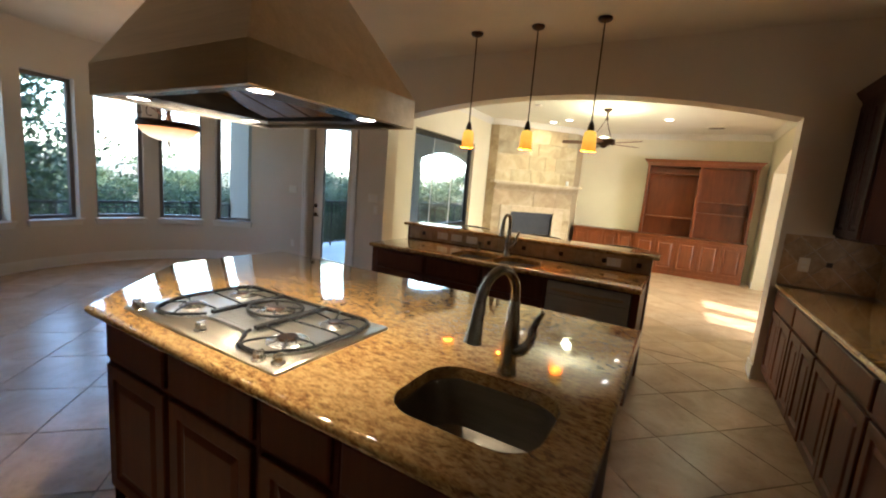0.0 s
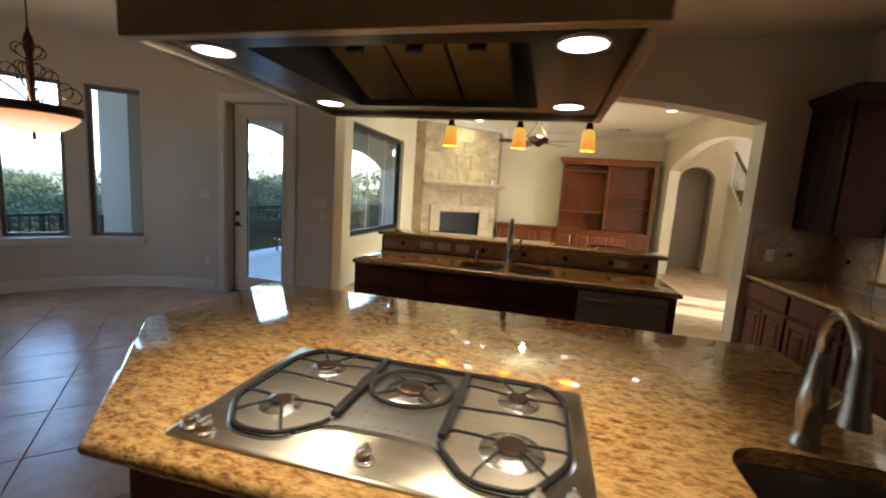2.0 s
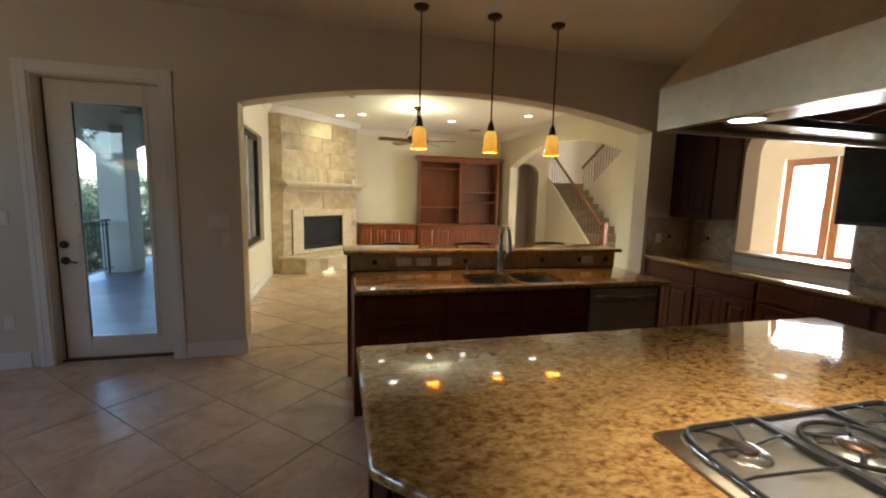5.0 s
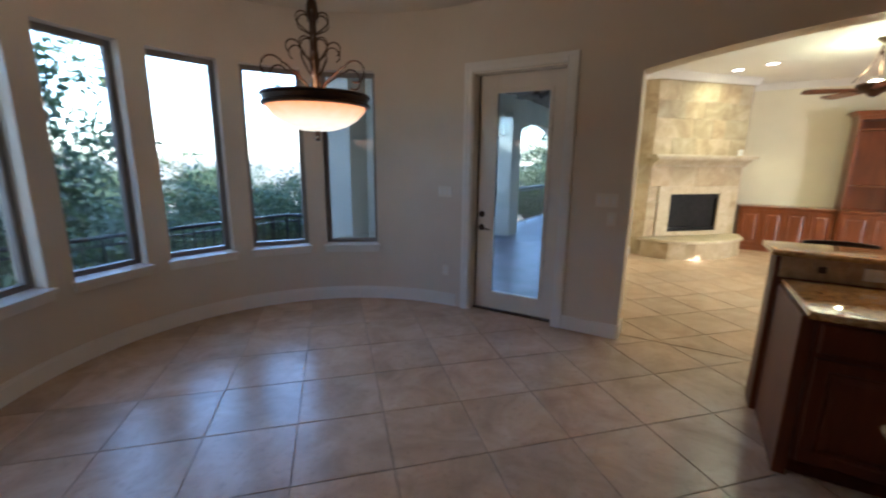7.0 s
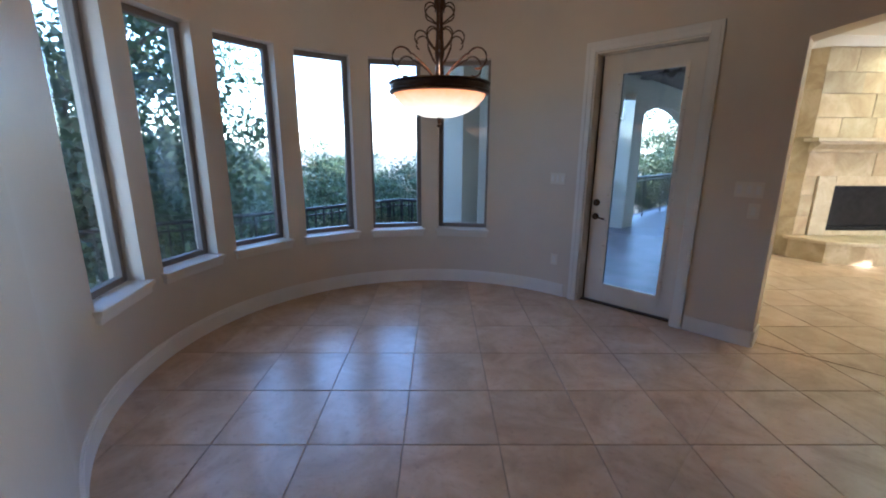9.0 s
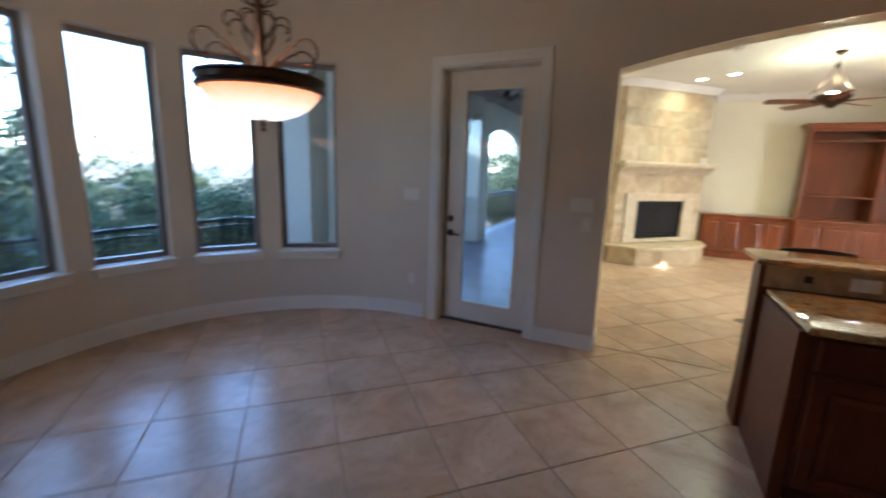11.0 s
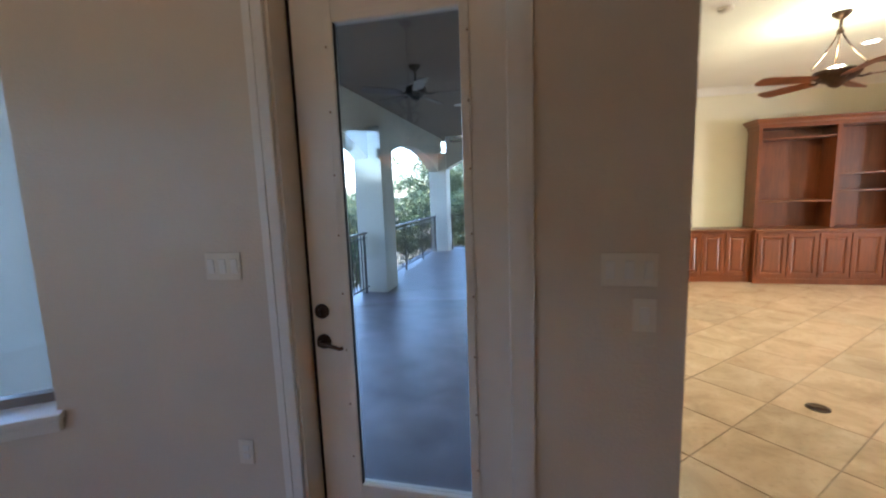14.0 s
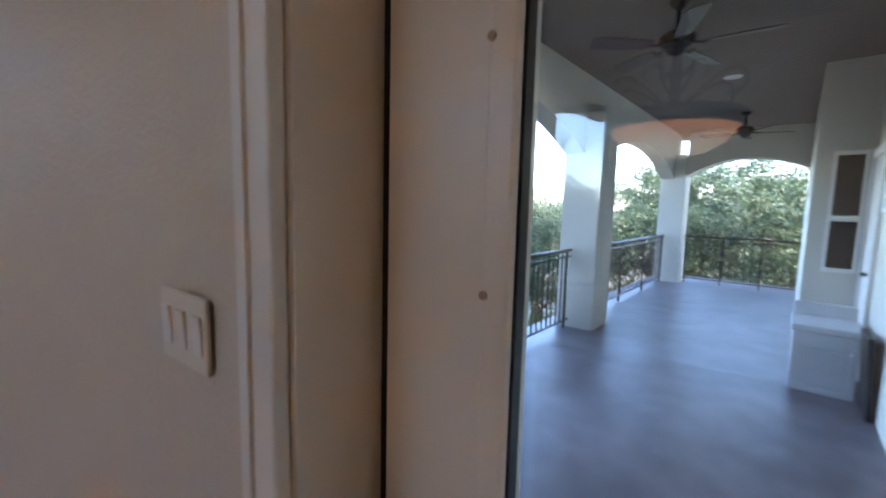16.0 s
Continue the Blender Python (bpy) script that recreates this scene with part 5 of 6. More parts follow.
# ---- chandelier in the nook ----
M_BOWL = shade_glass("alabaster_bowl_glass", (1.0, 0.86, 0.56), (1.0, 0.27, 0.045), 1.785, 1.895, 0.115)
ch = thing("chandelier", "bronze scroll chandelier with a lit alabaster glass bowl", "chandelier", (-4.08, 2.89, 0))
bm = B()
lathe(bm, [(0.02, 1.745), (0.10, 1.752), (0.18, 1.777), (0.245, 1.818), (0.288, 1.865), (0.300, 1.897), (0.287, 1.897), (0.238, 1.83), (0.17, 1.79), (0.09, 1.766), (0.02, 1.758)], (0, 0, 0), 40, False)
part("bowl", bm, M_BOWL, ch, "glowing alabaster glass bowl", True)
bm = B()
lathe(bm, [(0.303, 1.885), (0.320, 1.89), (0.325, 1.903), (0.315, 1.912), (0.315, 1.94), (0.327, 1.946), (0.325, 1.957), (0.307, 1.957), (0.301, 1.936), (0.301, 1.893), (0.303, 1.885)], (0, 0, 0), 40, False)
part("rim", bm, M_BRONZE, ch, "", True)
bm = B()
lathe(bm, [(0.001, 1.685), (0.014, 1.69), (0.018, 1.70), (0.010, 1.712), (0.016, 1.725), (0.012, 1.74), (0.026, 1.746), (0.001, 1.765)])
part("finial", bm, M_BRONZE, ch, "", True)
bm = B()
lathe(bm, [(0.016, 1.75), (0.016, 1.95), (0.03, 2.0), (0.022, 2.08), (0.032, 2.14), (0.024, 2.22), (0.02, 2.38), (0.036, 2.42), (0.03, 2.47), (0.012, 2.52), (0.006, 2.56)])
cyl(bm, (0, 0, 2.55), (0, 0, CEIL - 0.02), 0.006, None, 8)
part("stem", bm, M_BRONZE, ch, "", True)
bm = B()
lathe(bm, [(0.065, CEIL - 0.001), (0.06, CEIL - 0.015), (0.03, CEIL - 0.03), (0.006, CEIL - 0.05)])
part("canopy", bm, M_BRONZE, ch, "", True)
def spiral(c, r0, r1, a0, a1, n=14):
    return [(c[0] + (r0 + (r1 - r0) * i / n) * math.cos(radians(a0 + (a1 - a0) * i / n)), 0, c[1] + (r0 + (r1 - r0) * i / n) * math.sin(radians(a0 + (a1 - a0) * i / n))) for i in range(n + 1)]
for k in range(6):
    turn = pose(0, 0, -0.055, 0, 0, 60 * k + 15)
    for pts, r in (([(0.02, 0, 2.03), (0.09, 0, 2.10), (0.19, 0, 2.17)] + spiral((0.265, 2.13), 0.075, 0.05, 150, -110), 0.0055),
                   ([(0.018, 0, 2.12), (0.05, 0, 2.16), (0.085, 0, 2.23)] + spiral((0.135, 2.26), 0.055, 0.035, 200, -60), 0.0045),
                   ([(0.02, 0, 2.20), (0.06, 0, 2.24)] + spiral((0.045, 2.30), 0.05, 0.03, -30, 200), 0.0045),
                   ([(0.022, 0, 2.36), (0.06, 0, 2.38)] + spiral((0.06, 2.435), 0.05, 0.03, -80, 190), 0.0045)):
        bm = B()
        tube(bm, pts, r, 6)
        bmesh.ops.transform(bm, matrix=turn, verts=bm.verts)
        part("scroll", bm, M_BRONZE, ch, "", True)
lamp("chandelier_light", "POINT", (-4.08, 2.89, 1.93), 1.6, SOFT_WARM, 0.05)

# ---- living room ----
FA, FB = Vector((-2.6, 8.93, 0)), Vector((-1.2, 10.35, 0))
FU = (FB - FA).normalized()
FN = Vector((FU.y, -FU.x, 0))
FL = (FB - FA).length
FM = Matrix(((FU.x, FN.x, 0, FA.x), (FU.y, FN.y, 0, FA.y), (0, 0, 1, 0), (0, 0, 0, 1)))   # local x along the face, y out of it
fp = thing("fireplace", "corner fireplace clad in large golden travertine slabs", "fireplace")
U0, U1, FZ0, FZ1 = 0.46, 1.535, 0.40, 1.065
bm = B()
a = FA - FN * 0.03
b = FB - FN * 0.03
q0, q1 = FA + FU * U0 - FN * 0.03, FA + FU * U1 - FN * 0.03
d0, d1 = q0 - FN * 0.5, q1 - FN * 0.5
foot = [(-2.809, 8.95), (a.x, a.y), (q0.x, q0.y), (d0.x, d0.y), (d1.x, d1.y), (q1.x, q1.y), (b.x, b.y), (-1.21, 10.999), (-2.809, 10.999)]
full = [(-2.809, 8.95), (a.x, a.y), (b.x, b.y), (-1.21, 10.999), (-2.809, 10.999)]
loft(bm, [[(x, y, z) for x, y in full] for z in (0.0, FZ0)])
loft(bm, [[(x, y, z) for x, y in foot] for z in (FZ0, FZ1)])
loft(bm, [[(x, y, z) for x, y in full] for z in (FZ1, CEIL - 0.002)])
bmesh.ops.recalc_face_normals(bm, faces=bm.faces)
part("core", bm, M_JOINT, fp)
rnd = random.Random(5)


def face_slab(u0, u1, z0, z1, proud, mat=None, name="slab"):
    bm = B()
    box(bm, u0 + 0.0015, u1 - 0.0015, -0.03, proud, z0 + 0.0015, z1 - 0.0015, FM, 0.003)
    return part(name, bm, mat or M_STONE, fp)


def course(z0, z1, u0, u1, widths):
    u = u0
    total = sum(widths)
    for w in widths:
        e = u + w / total * (u1 - u0)
        face_slab(u, e, z0, z1, rnd.uniform(-0.006, 0.006))
        u = e


for z0, z1, ws in ((1.74, 2.02, (3, 4, 2, 4, 3)), (2.02, 2.34, (2, 4, 3, 2, 4)), (2.34, 2.62, (4, 3, 4, 3)), (2.62, 2.94, (3, 2, 4, 3, 2)), (2.94, 3.045, (4, 5, 4))):
    course(z0, z1, 0, FL, ws)
for z0, z1 in ((0.0, 0.33), (0.33, 0.62), (0.62, 0.93), (0.93, 1.2), (1.2, 1.54)):
    if z0 >= 1.06:
        course(z0, z1, 0, FL, (3, 4, 4, 3))
    elif z1 <= FZ0:
        course(z0, z1, 0, FL, (4, 3, 4))
    else:
        face_slab(0, 0.2, z0, z1, rnd.uniform(-0.004, 0.004))
        face_slab(FL - 0.2, FL, z0, z1, rnd.uniform(-0.004, 0.004))
# smooth pale surround of the firebox
face_slab(0.2, U0, FZ0 - 0.07, FZ1 + 0.14, 0.03, M_MANTEL, "surround")
face_slab(U1, FL - 0.2, FZ0 - 0.07, FZ1 + 0.14, 0.03, M_MANTEL, "surround")
face_slab(U0, U1, FZ1, FZ1 + 0.14, 0.03, M_MANTEL, "surround")
face_slab(U0, U1, 0.33, FZ0, 0.03, M_MANTEL, "surround")
for z0, z1 in ((0.0, 0.6), (0.6, 1.25), (1.25, 1.75), (1.75, 2.4), (2.4, 3.045)):
    bm = B()
    box(bm, -2.808, -2.603, 8.925, 8.952, z0 + 0.003, z1 - 0.003, None, 0.003)
    part("slab", bm, M_STONE, fp)
bm = B()
prof = [(0.0, 1.54), (0.05, 1.54), (0.07, 1.58), (0.15, 1.64), (0.17, 1.66), (0.17, 1.68), (0.0, 1.68)]
loft(bm, [[FM @ Vector((u, y, z)) for y, z in prof] for u in (-0.02, FL + 0.02)])
box(bm, -0.10, FL + 0.10, -0.02, 0.22, 1.682, 1.737, FM, 0.006)
bmesh.ops.recalc_face_normals(bm, faces=bm.faces)
part("mantel", bm, M_MANTEL, fp, "thick pale stone mantel shelf")
for b_ in ((U0 + 0.002, U1 - 0.002, -0.49, -0.485, FZ0, FZ1),
           (U0 + 0.002, U0 + 0.012, -0.48, 0.0, FZ0, FZ1),
           (U1 - 0.012, U1 - 0.002, -0.48, 0.0, FZ0, FZ1),
           (U0 + 0.012, U1 - 0.012, -0.48, 0.0, FZ0 + 0.001, FZ0 + 0.01),
           (U0 + 0.012, U1 - 0.012, -0.48, 0.0, FZ1 - 0.012, FZ1 - 0.001),
           (U0 + 0.012, U1 - 0.012, -0.02, 0.01, FZ1 - 0.075, FZ1 - 0.013),
           (U0 + 0.012, U1 - 0.012, -0.02, 0.01, FZ0 + 0.011, FZ0 + 0.06)):
    part("firebox_panel", box(B(), *b_, FM), M_FIREBOX, fp)
bm = B()
box(bm, U0 + 0.013, U1 - 0.013, -0.045, -0.04, FZ0 + 0.06, FZ1 - 0.075, FM)
part("glass_front", bm, M_FIREBOX, fp, "black glass firebox front")
for i in range(4):
    bm = B()
    tube(bm, [FM @ Vector((0.65 + 0.16 * i, -0.30 + 0.05 * (i % 2), FZ0 + 0.06 + 0.03 * (i % 2))), FM @ Vector((0.95 + 0.13 * i, -0.22 - 0.06 * (i % 2), FZ0 + 0.09))], 0.035, 8)
    part("log", bm, M_BARK, fp)
hearth = [(-2.70, 8.86), (-2.20, 8.72), (-1.78, 8.90), (-1.30, 9.38), (-1.08, 9.85), (-1.10, 10.28), (-1.20, 10.33), (-2.58, 8.915)]
bm = B()
loft(bm, [[(x, y, z) for x, y in offset(hearth, 0.03)] for z in (0.0, 0.272)])
bmesh.ops.recalc_face_normals(bm, faces=bm.faces)
part("hearth_base", bm, M_STONE, fp)
part("hearth_top", slab(B(), hearth, [], 0.273, 0.325, 0.012), M_MANTEL, fp, "pale stone raised hearth", True)
bm = B()
p = FM @ Vector((1.75, 0.12, 1.738))
lathe(bm, [(0.03, 0.0), (0.03, 0.10), (0.024, 0.105), (0.001, 0.1)], p)
single("candle", bm, M_PAPER, "short cream pillar candle on the mantel", "candle", True)

# base cabinets and open bookcase
for x0, x1, y0, nd in ((-1.12, 0.27, 10.56, 4), (0.272, 2.34, 10.47, 5)):
    u = thing("base_cabinet", "reddish cherry base cabinet with raised panel doors", "cabinet", group="living room cabinets")
    bm = B()
    box(bm, x0, x1, y0, 10.985, 0.08, 0.80)
    box(bm, x0, x1, y0 - 0.008, 10.985, 0.0, 0.08, None, 0.004)
    part("body", bm, M_CHERRY, u)
    bm = B()
    box(bm, x0 - (0.0 if x0 > 0 else 0.01), x1 + (0.015 if x0 > 0 else 0.0), y0 - 0.03, 10.99, 0.801, 0.835, None, 0.008)
    part("top", bm, M_CHERRY_H, u)
    w = (x1 - x0 - 0.06) / nd
    for i in range(nd):
        raised_door(u, x0 + 0.03 + i * w + 0.006, x0 + 0.03 + (i + 1) * w - 0.006, y0, 0.11, 0.77, M_CHERRY)
bk = thing("bookcase", "empty reddish cherry bookcase with open shelves", "bookcase")
X0, X1, Y0, Z0, Z1 = 0.31, 2.33, 10.62, 0.836, 2.40
XM = 1.34
bm = B()
box(bm, X0, X0 + 0.05, Y0, 10.98, Z0, Z1, None, 0.003)
part("side", bm, M_CHERRY, bk)
bm = B()
box(bm, X1 - 0.05, X1, Y0, 10.98, Z0, Z1, None, 0.003)
part("side", bm, M_CHERRY, bk)
bm = B()
box(bm, XM - 0.03, XM + 0.03, Y0, 10.96, Z0, Z1, None, 0.003)
part("divider", bm, M_CHERRY, bk)
bm = B()
box(bm, X0 + 0.05, X1 - 0.05, 10.96, 10.98, Z0, Z1)
part("back", bm, M_CHERRY, bk)
bm = B()
box(bm, X0 - 0.015, X1 + 0.015, Y0 - 0.02, 10.985, Z1 - 0.06, Z1)
prof = [(0.0, 0.0), (0.02, 0.0), (0.03, 0.03), (0.06, 0.055), (0.065, 0.075), (0.0, 0.075)]
loft(bm, [[(X0 - 0.015 - d, 10.985, Z1 + h - 0.0005) for d, h in prof], [(X0 - 0.015 - d, Y0 - 0.02 - d, Z1 + h - 0.0005) for d, h in prof], [(X1 + 0.015 + d, Y0 - 0.02 - d, Z1 + h - 0.0005) for d, h in prof], [(X1 + 0.015 + d, 10.985, Z1 + h - 0.0005) for d, h in prof]])
bmesh.ops.recalc_face_normals(bm, faces=bm.faces)
part("cornice", bm, M_CHERRY_H, bk)
for xa, xb, z in ((X0 + 0.05, XM - 0.03, 2.19), (X0 + 0.05, XM - 0.03, 1.24), (XM + 0.03, X1 - 0.05, 1.64), (XM + 0.03, X1 - 0.05, 1.38)):
    bm = B()
    box(bm, xa + 0.001, xb - 0.001, Y0 + 0.015, 10.958, z - 0.014, z + 0.014, None, 0.003)
    part("shelf", bm, M_CHERRY_H, bk)


def recessed(x, y, watts, aim=None):
    r = thing("recessed_light", "lit white recessed ceiling light", "ceiling light", (x, y, CEIL), group="recessed lights")
    bm = B()
    lathe(bm, [(0.095, -0.001), (0.094, -0.008), (0.075, -0.012), (0.07, -0.004)], (0, 0, 0), 28, False)
    part("trim_ring", bm, M_TRIM, r, "", True)
    bm = B()
    lathe(bm, [(0.072, -0.005), (0.001, -0.005)], (0, 0, 0), 24, False)
    part("lens", bm, M_LAMPHOT, r)
    lamp("recessed_lamp", "SPOT", (x, y, CEIL - 0.02), watts, HALOGEN, 0.07, aim or (x, y + 0.001, 0), 130)


for x, y in ((-1.15, 7.0), (0.65, 7.0), (-1.15, 9.05), (0.66, 9.1)):
    recessed(x, y, 6.5)
recessed(-1.55, 9.32, 2.8, (-1.9, 9.7, 1.8))
recessed(1.85, 8.05, 7.0)


def ceiling_fan(name, label, place, drop, blades, length, rz, metal, blade_mat, chains=False):
    f = thing(name, label, "ceiling fan", place, rz)
    bm = B()
    lathe(bm, [(0.075, -0.001), (0.07, -0.025), (0.03, -0.06), (0.015, -0.065)])
    part("canopy", bm, metal, f, "", True)
    zb = -drop
    bm = B()
    cyl(bm, (0, 0, -0.05), (0, 0, (-0.17 if chains else zb + 0.06)), 0.014, None, 12)
    part("downrod", bm, metal, f, "", True)
    if chains:
        bm = B()
        lathe(bm, [(0.02, -0.15), (0.03, -0.165), (0.02, -0.185), (0.005, -0.19)])
        part("hook", bm, metal, f, "", True)
        for k in range(3):
            a = radians(120 * k + 20)
            pts = [(0.015 * math.cos(a), 0.015 * math.sin(a), -0.17)]
            for i in range(1, 9):
                t_ = i / 8
                r_ = 0.015 + 0.2 * t_ ** 1.3
                pts.append((r_ * math.cos(a), r_ * math.sin(a), -0.17 - (drop - 0.24) * t_))
            bm = B()
            tube(bm, pts, 0.007, 6)
            part("scroll_arm", bm, metal, f, "", True)
    bm = B()
    lathe(bm, [(0.03, zb + 0.09), (0.09, zb + 0.075), (0.17 if chains else 0.12, zb + 0.05), (0.18 if chains else 0.13, zb + 0.02), (0.14 if chains else 0.12, zb - 0.03), (0.07, zb - 0.06), (0.05, zb - 0.085), (0.02, zb - 0.10), (0.001, zb - 0.105)])
    part("motor", bm, metal, f, "", True)
    for k in range(blades):
        m = pose(0, 0, zb, 0, 0, 360 * k / blades)
        bm = B()
        tube(bm, [m @ Vector((0.10, 0, -0.01)), m @ Vector((0.17, 0.0, -0.03)), m @ Vector((0.23, 0, -0.018))], 0.011, 6)
        part("blade_arm", bm, metal, f, "", True)
        bm = B()
        rings = []
        for u, w in ((0.19, 0.05), (0.26, 0.062), (0.45, 0.072), (length - 0.05, 0.078), (length - 0.01, 0.06), (length, 0.03)):
            tilt = radians(12)
            rings.append([m @ Vector((u, c * w * math.cos(tilt), -0.02 + c * w * math.sin(tilt) + dz)) for c, dz in ((-1, -0.004), (1, -0.004), (1, 0.004), (-1, 0.004))])
        loft(bm, rings)
        bmesh.ops.recalc_face_normals(bm, faces=bm.faces)
        part("blade", bm, blade_mat, f)
    return f


ceiling_fan("ceiling_fan", "bronze ceiling fan hung on scrolled arms with cherry blades", (-0.245, 8.04, CEIL), 0.56, 5, 0.70, 46, M_BRONZE, M_CHERRY_H, True)
lamp("fan_uplight", "POINT", (-0.245, 8.04, CEIL - 0.42), 3.7, HALOGEN, 0.06)
vent = thing("ceiling_vent", "white ceiling air vent", "vent", (1.44, 9.99, CEIL))
bm = B()
box(bm, -0.16, 0.16, -0.09, 0.09, -0.012, -0.001, None, 0.003)
part("frame", bm, M_TRIM, vent)
for i in range(5):
    bm = B()
    box(bm, -0.13, 0.13, -0.065 + 0.03 * i, -0.05 + 0.03 * i, -0.018, -0.0125)
    part("slat", bm, M_WINFRAME, vent)
bm = B()
lathe(bm, [(0.06, CEIL - 0.001), (0.06, CEIL - 0.02), (0.045, CEIL - 0.032), (0.001, CEIL - 0.033)], (-1.35, 7.6, 0))
single("smoke_detector", bm, M_TRIM, "round white smoke detector on the ceiling", "smoke detector", True)
bm = B()
lathe(bm, [(0.068, 0.001), (0.066, 0.006), (0.05, 0.007), (0.045, 0.004), (0.001, 0.004)], (-1.088, 6.455, 0))
single("floor_outlet", bm, M_BRONZE, "round bronze floor outlet cover", "floor outlet", True)
wall_plate(2.497, 10.36, 1.2, 0.075, 0.118, 1, "white light switch by the arch", 90)

# ---- stair hall ----
stairs = thing("staircase", "carpeted staircase with a wooden handrail and white sides", "stairs")
SX0, SX1, SY = 4.0, 5.0, 8.56
N_ST = 11
for i in range(N_ST):
    bm = B()
    y0, z1 = SY + 0.24 * i, 0.178 * (i + 1)
    box(bm, SX0 + 0.04, SX1 - 0.01, y0, y0 + 0.30 if i < N_ST - 1 else 12.19, max(0.0, z1 - 0.40), z1, None, 0.012)
    part("step", bm, M_CARPET, stairs)
bm = B()
poly = [(SY - 0.05, 0.0), (SY - 0.05, 0.10), (SY + 0.24 * N_ST, 0.178 * N_ST + 0.18), (12.19, 0.178 * N_ST + 0.18), (12.19, 0.0)]
loft(bm, [[(x, y, z) for y, z in poly] for x in (SX0 - 0.02, SX0 + 0.04)])
bmesh.ops.recalc_face_normals(bm, faces=bm.faces)
part("stringer", bm, M_CREAM, stairs)
bm = B()
poly = [(8.0, 0.0), (12.19, 0.0), (12.19, 1.55), (11.25, 1.55), (8.0, 3.65)]
loft(bm, [[(x, y, z) for y, z in poly] for x in (5.0, 5.1)])
bmesh.ops.recalc_face_normals(bm, faces=bm.faces)
part("flight_wall", bm, M_CREAM, stairs)
def rail_z(y):
    return 0.10 + (y - SY) * 0.742 + 0.80
bm = B()
tube(bm, [(4.01, SY + 0.02, rail_z(SY + 0.02)), (4.01, SY + 2.55, rail_z(SY + 2.55))], 0.03, 10)
part("handrail", bm, M_RAILWOOD, stairs, "varnished wooden handrail", True)
bm = B()
box(bm, 3.965, 4.055, SY - 0.06, SY + 0.03, 0.0, 1.0, None, 0.008)
box(bm, 3.955, 4.065, SY - 0.07, SY + 0.04, 1.0, 1.04, None, 0.008)
part("newel", bm, M_RAILWOOD, stairs)
for i in range(20):
    y = SY + 0.13 + 0.12 * i
    bm = B()
    tube(bm, [(4.01, y, 0.12 + (y - SY) * 0.742), (4.01, y, rail_z(y) - 0.02)], 0.006, 6)
    part("baluster", bm, M_BLACK, stairs)
bm = B()
tube(bm, [(5.05, 11.2, 2.40), (5.05, 8.05, 4.25)], 0.03, 8)
part("handrail", bm, M_RAILWOOD, stairs)
for i in range(24):
    y = 11.1 - 0.12 * i
    z = 1.55 + (11.25 - y) * 0.646
    bm = B()
    tube(bm, [(5.05, y, z), (5.05, y, z + 0.86)], 0.006, 6)
    part("baluster", bm, M_BLACK, stairs)


# ---- terrace things ----
def railing(p, q, z0, label):
    p, q = Vector((*p, 0)), Vector((*q, 0))
    r = thing("railing", label, "railing")
    d = q - p
    for z, k in ((z0 + 0.98, 0.022), (z0 + 0.90, 0.011), (z0 + 0.10, 0.014)):
        bm = B()
        tube(bm, [p + Vector((0, 0, z)), q + Vector((0, 0, z))], k, 6)
        part("rail", bm, M_BLACK, r)
    n = int(d.length / 0.115)
    me = None
    for i in range(1, n):
        if me is None:
            bm = B()
            box(bm, -0.007, 0.007, -0.007, 0.007, z0 + 0.1, z0 + 0.96)
            me = mesh_of("baluster", bm, M_BLACK)
        ob = new("baluster", me)
        ob.parent = r
        ob.location = p + d * (i / n)
    for i in range(0, 4):
        bm = B()
        c = p + d * (0.03 + 0.94 * i / 3)
        box(bm, c.x - 0.014, c.x + 0.014, c.y - 0.014, c.y + 0.014, z0, z0 + 0.96)
        part("post", bm, M_BLACK, r)
    return r


railing((-5.66, 5.76), (-5.66, 9.54), -0.03, "black iron terrace railing between the columns")
railing((-5.66, 10.09), (-5.66, 14.26), -0.03, "black iron terrace railing between the columns")
railing((-5.34, 14.55), (-3.31, 14.55), -0.03, "black iron railing at the terrace end")
railing((-6.95, -1.4), (-6.95, 4.9), -0.18, "black iron railing round the nook walkway")
railing((-6.95, 4.92), (-6.45, 5.16), -0.18, "black iron railing beside the column")
ceiling_fan("ceiling_fan", "dark bronze terrace ceiling fan at rest", (-4.36, 8.25, CEIL), 0.30, 5, 0.66, 4, M_BLACK, M_BLACKWOOD)
ceiling_fan("ceiling_fan", "dark bronze terrace ceiling fan at rest", (-4.30, 12.8, CEIL), 0.30, 5, 0.66, 20, M_BLACK, M_BLACKWOOD)
tl = thing("recessed_light", "unlit recessed terrace ceiling light", "ceiling light", (-4.26, 10.6, CEIL))
bm = B()
lathe(bm, [(0.095, -0.001), (0.094, -0.008), (0.075, -0.012), (0.06, -0.004), (0.001, -0.003)], (0, 0, 0), 24, False)
part("trim_ring", bm, M_TRIM, tl, "", True)
sb = thing("storage_box", "pale grey resin outdoor storage bench with slatted front", "storage box")
SBX0, SBX1, SBY = -3.485, -3.075, 9.17
bm = B()
box(bm, SBX0, SBX1, SBY + 0.02, SBY + 0.52, -0.03, 0.48, None, 0.008)
part("body", bm, M_PLASTIC, sb)
bm = B()
box(bm, SBX0, SBX0 + 0.045, SBY, SBY + 0.0195, -0.03, 0.48, None, 0.004)
box(bm, SBX1 - 0.045, SBX1, SBY, SBY + 0.0195, -0.03, 0.48, None, 0.004)
box(bm, SBX0 + 0.045, SBX1 - 0.045, SBY, SBY + 0.0195, -0.03, 0.03, None, 0.004)
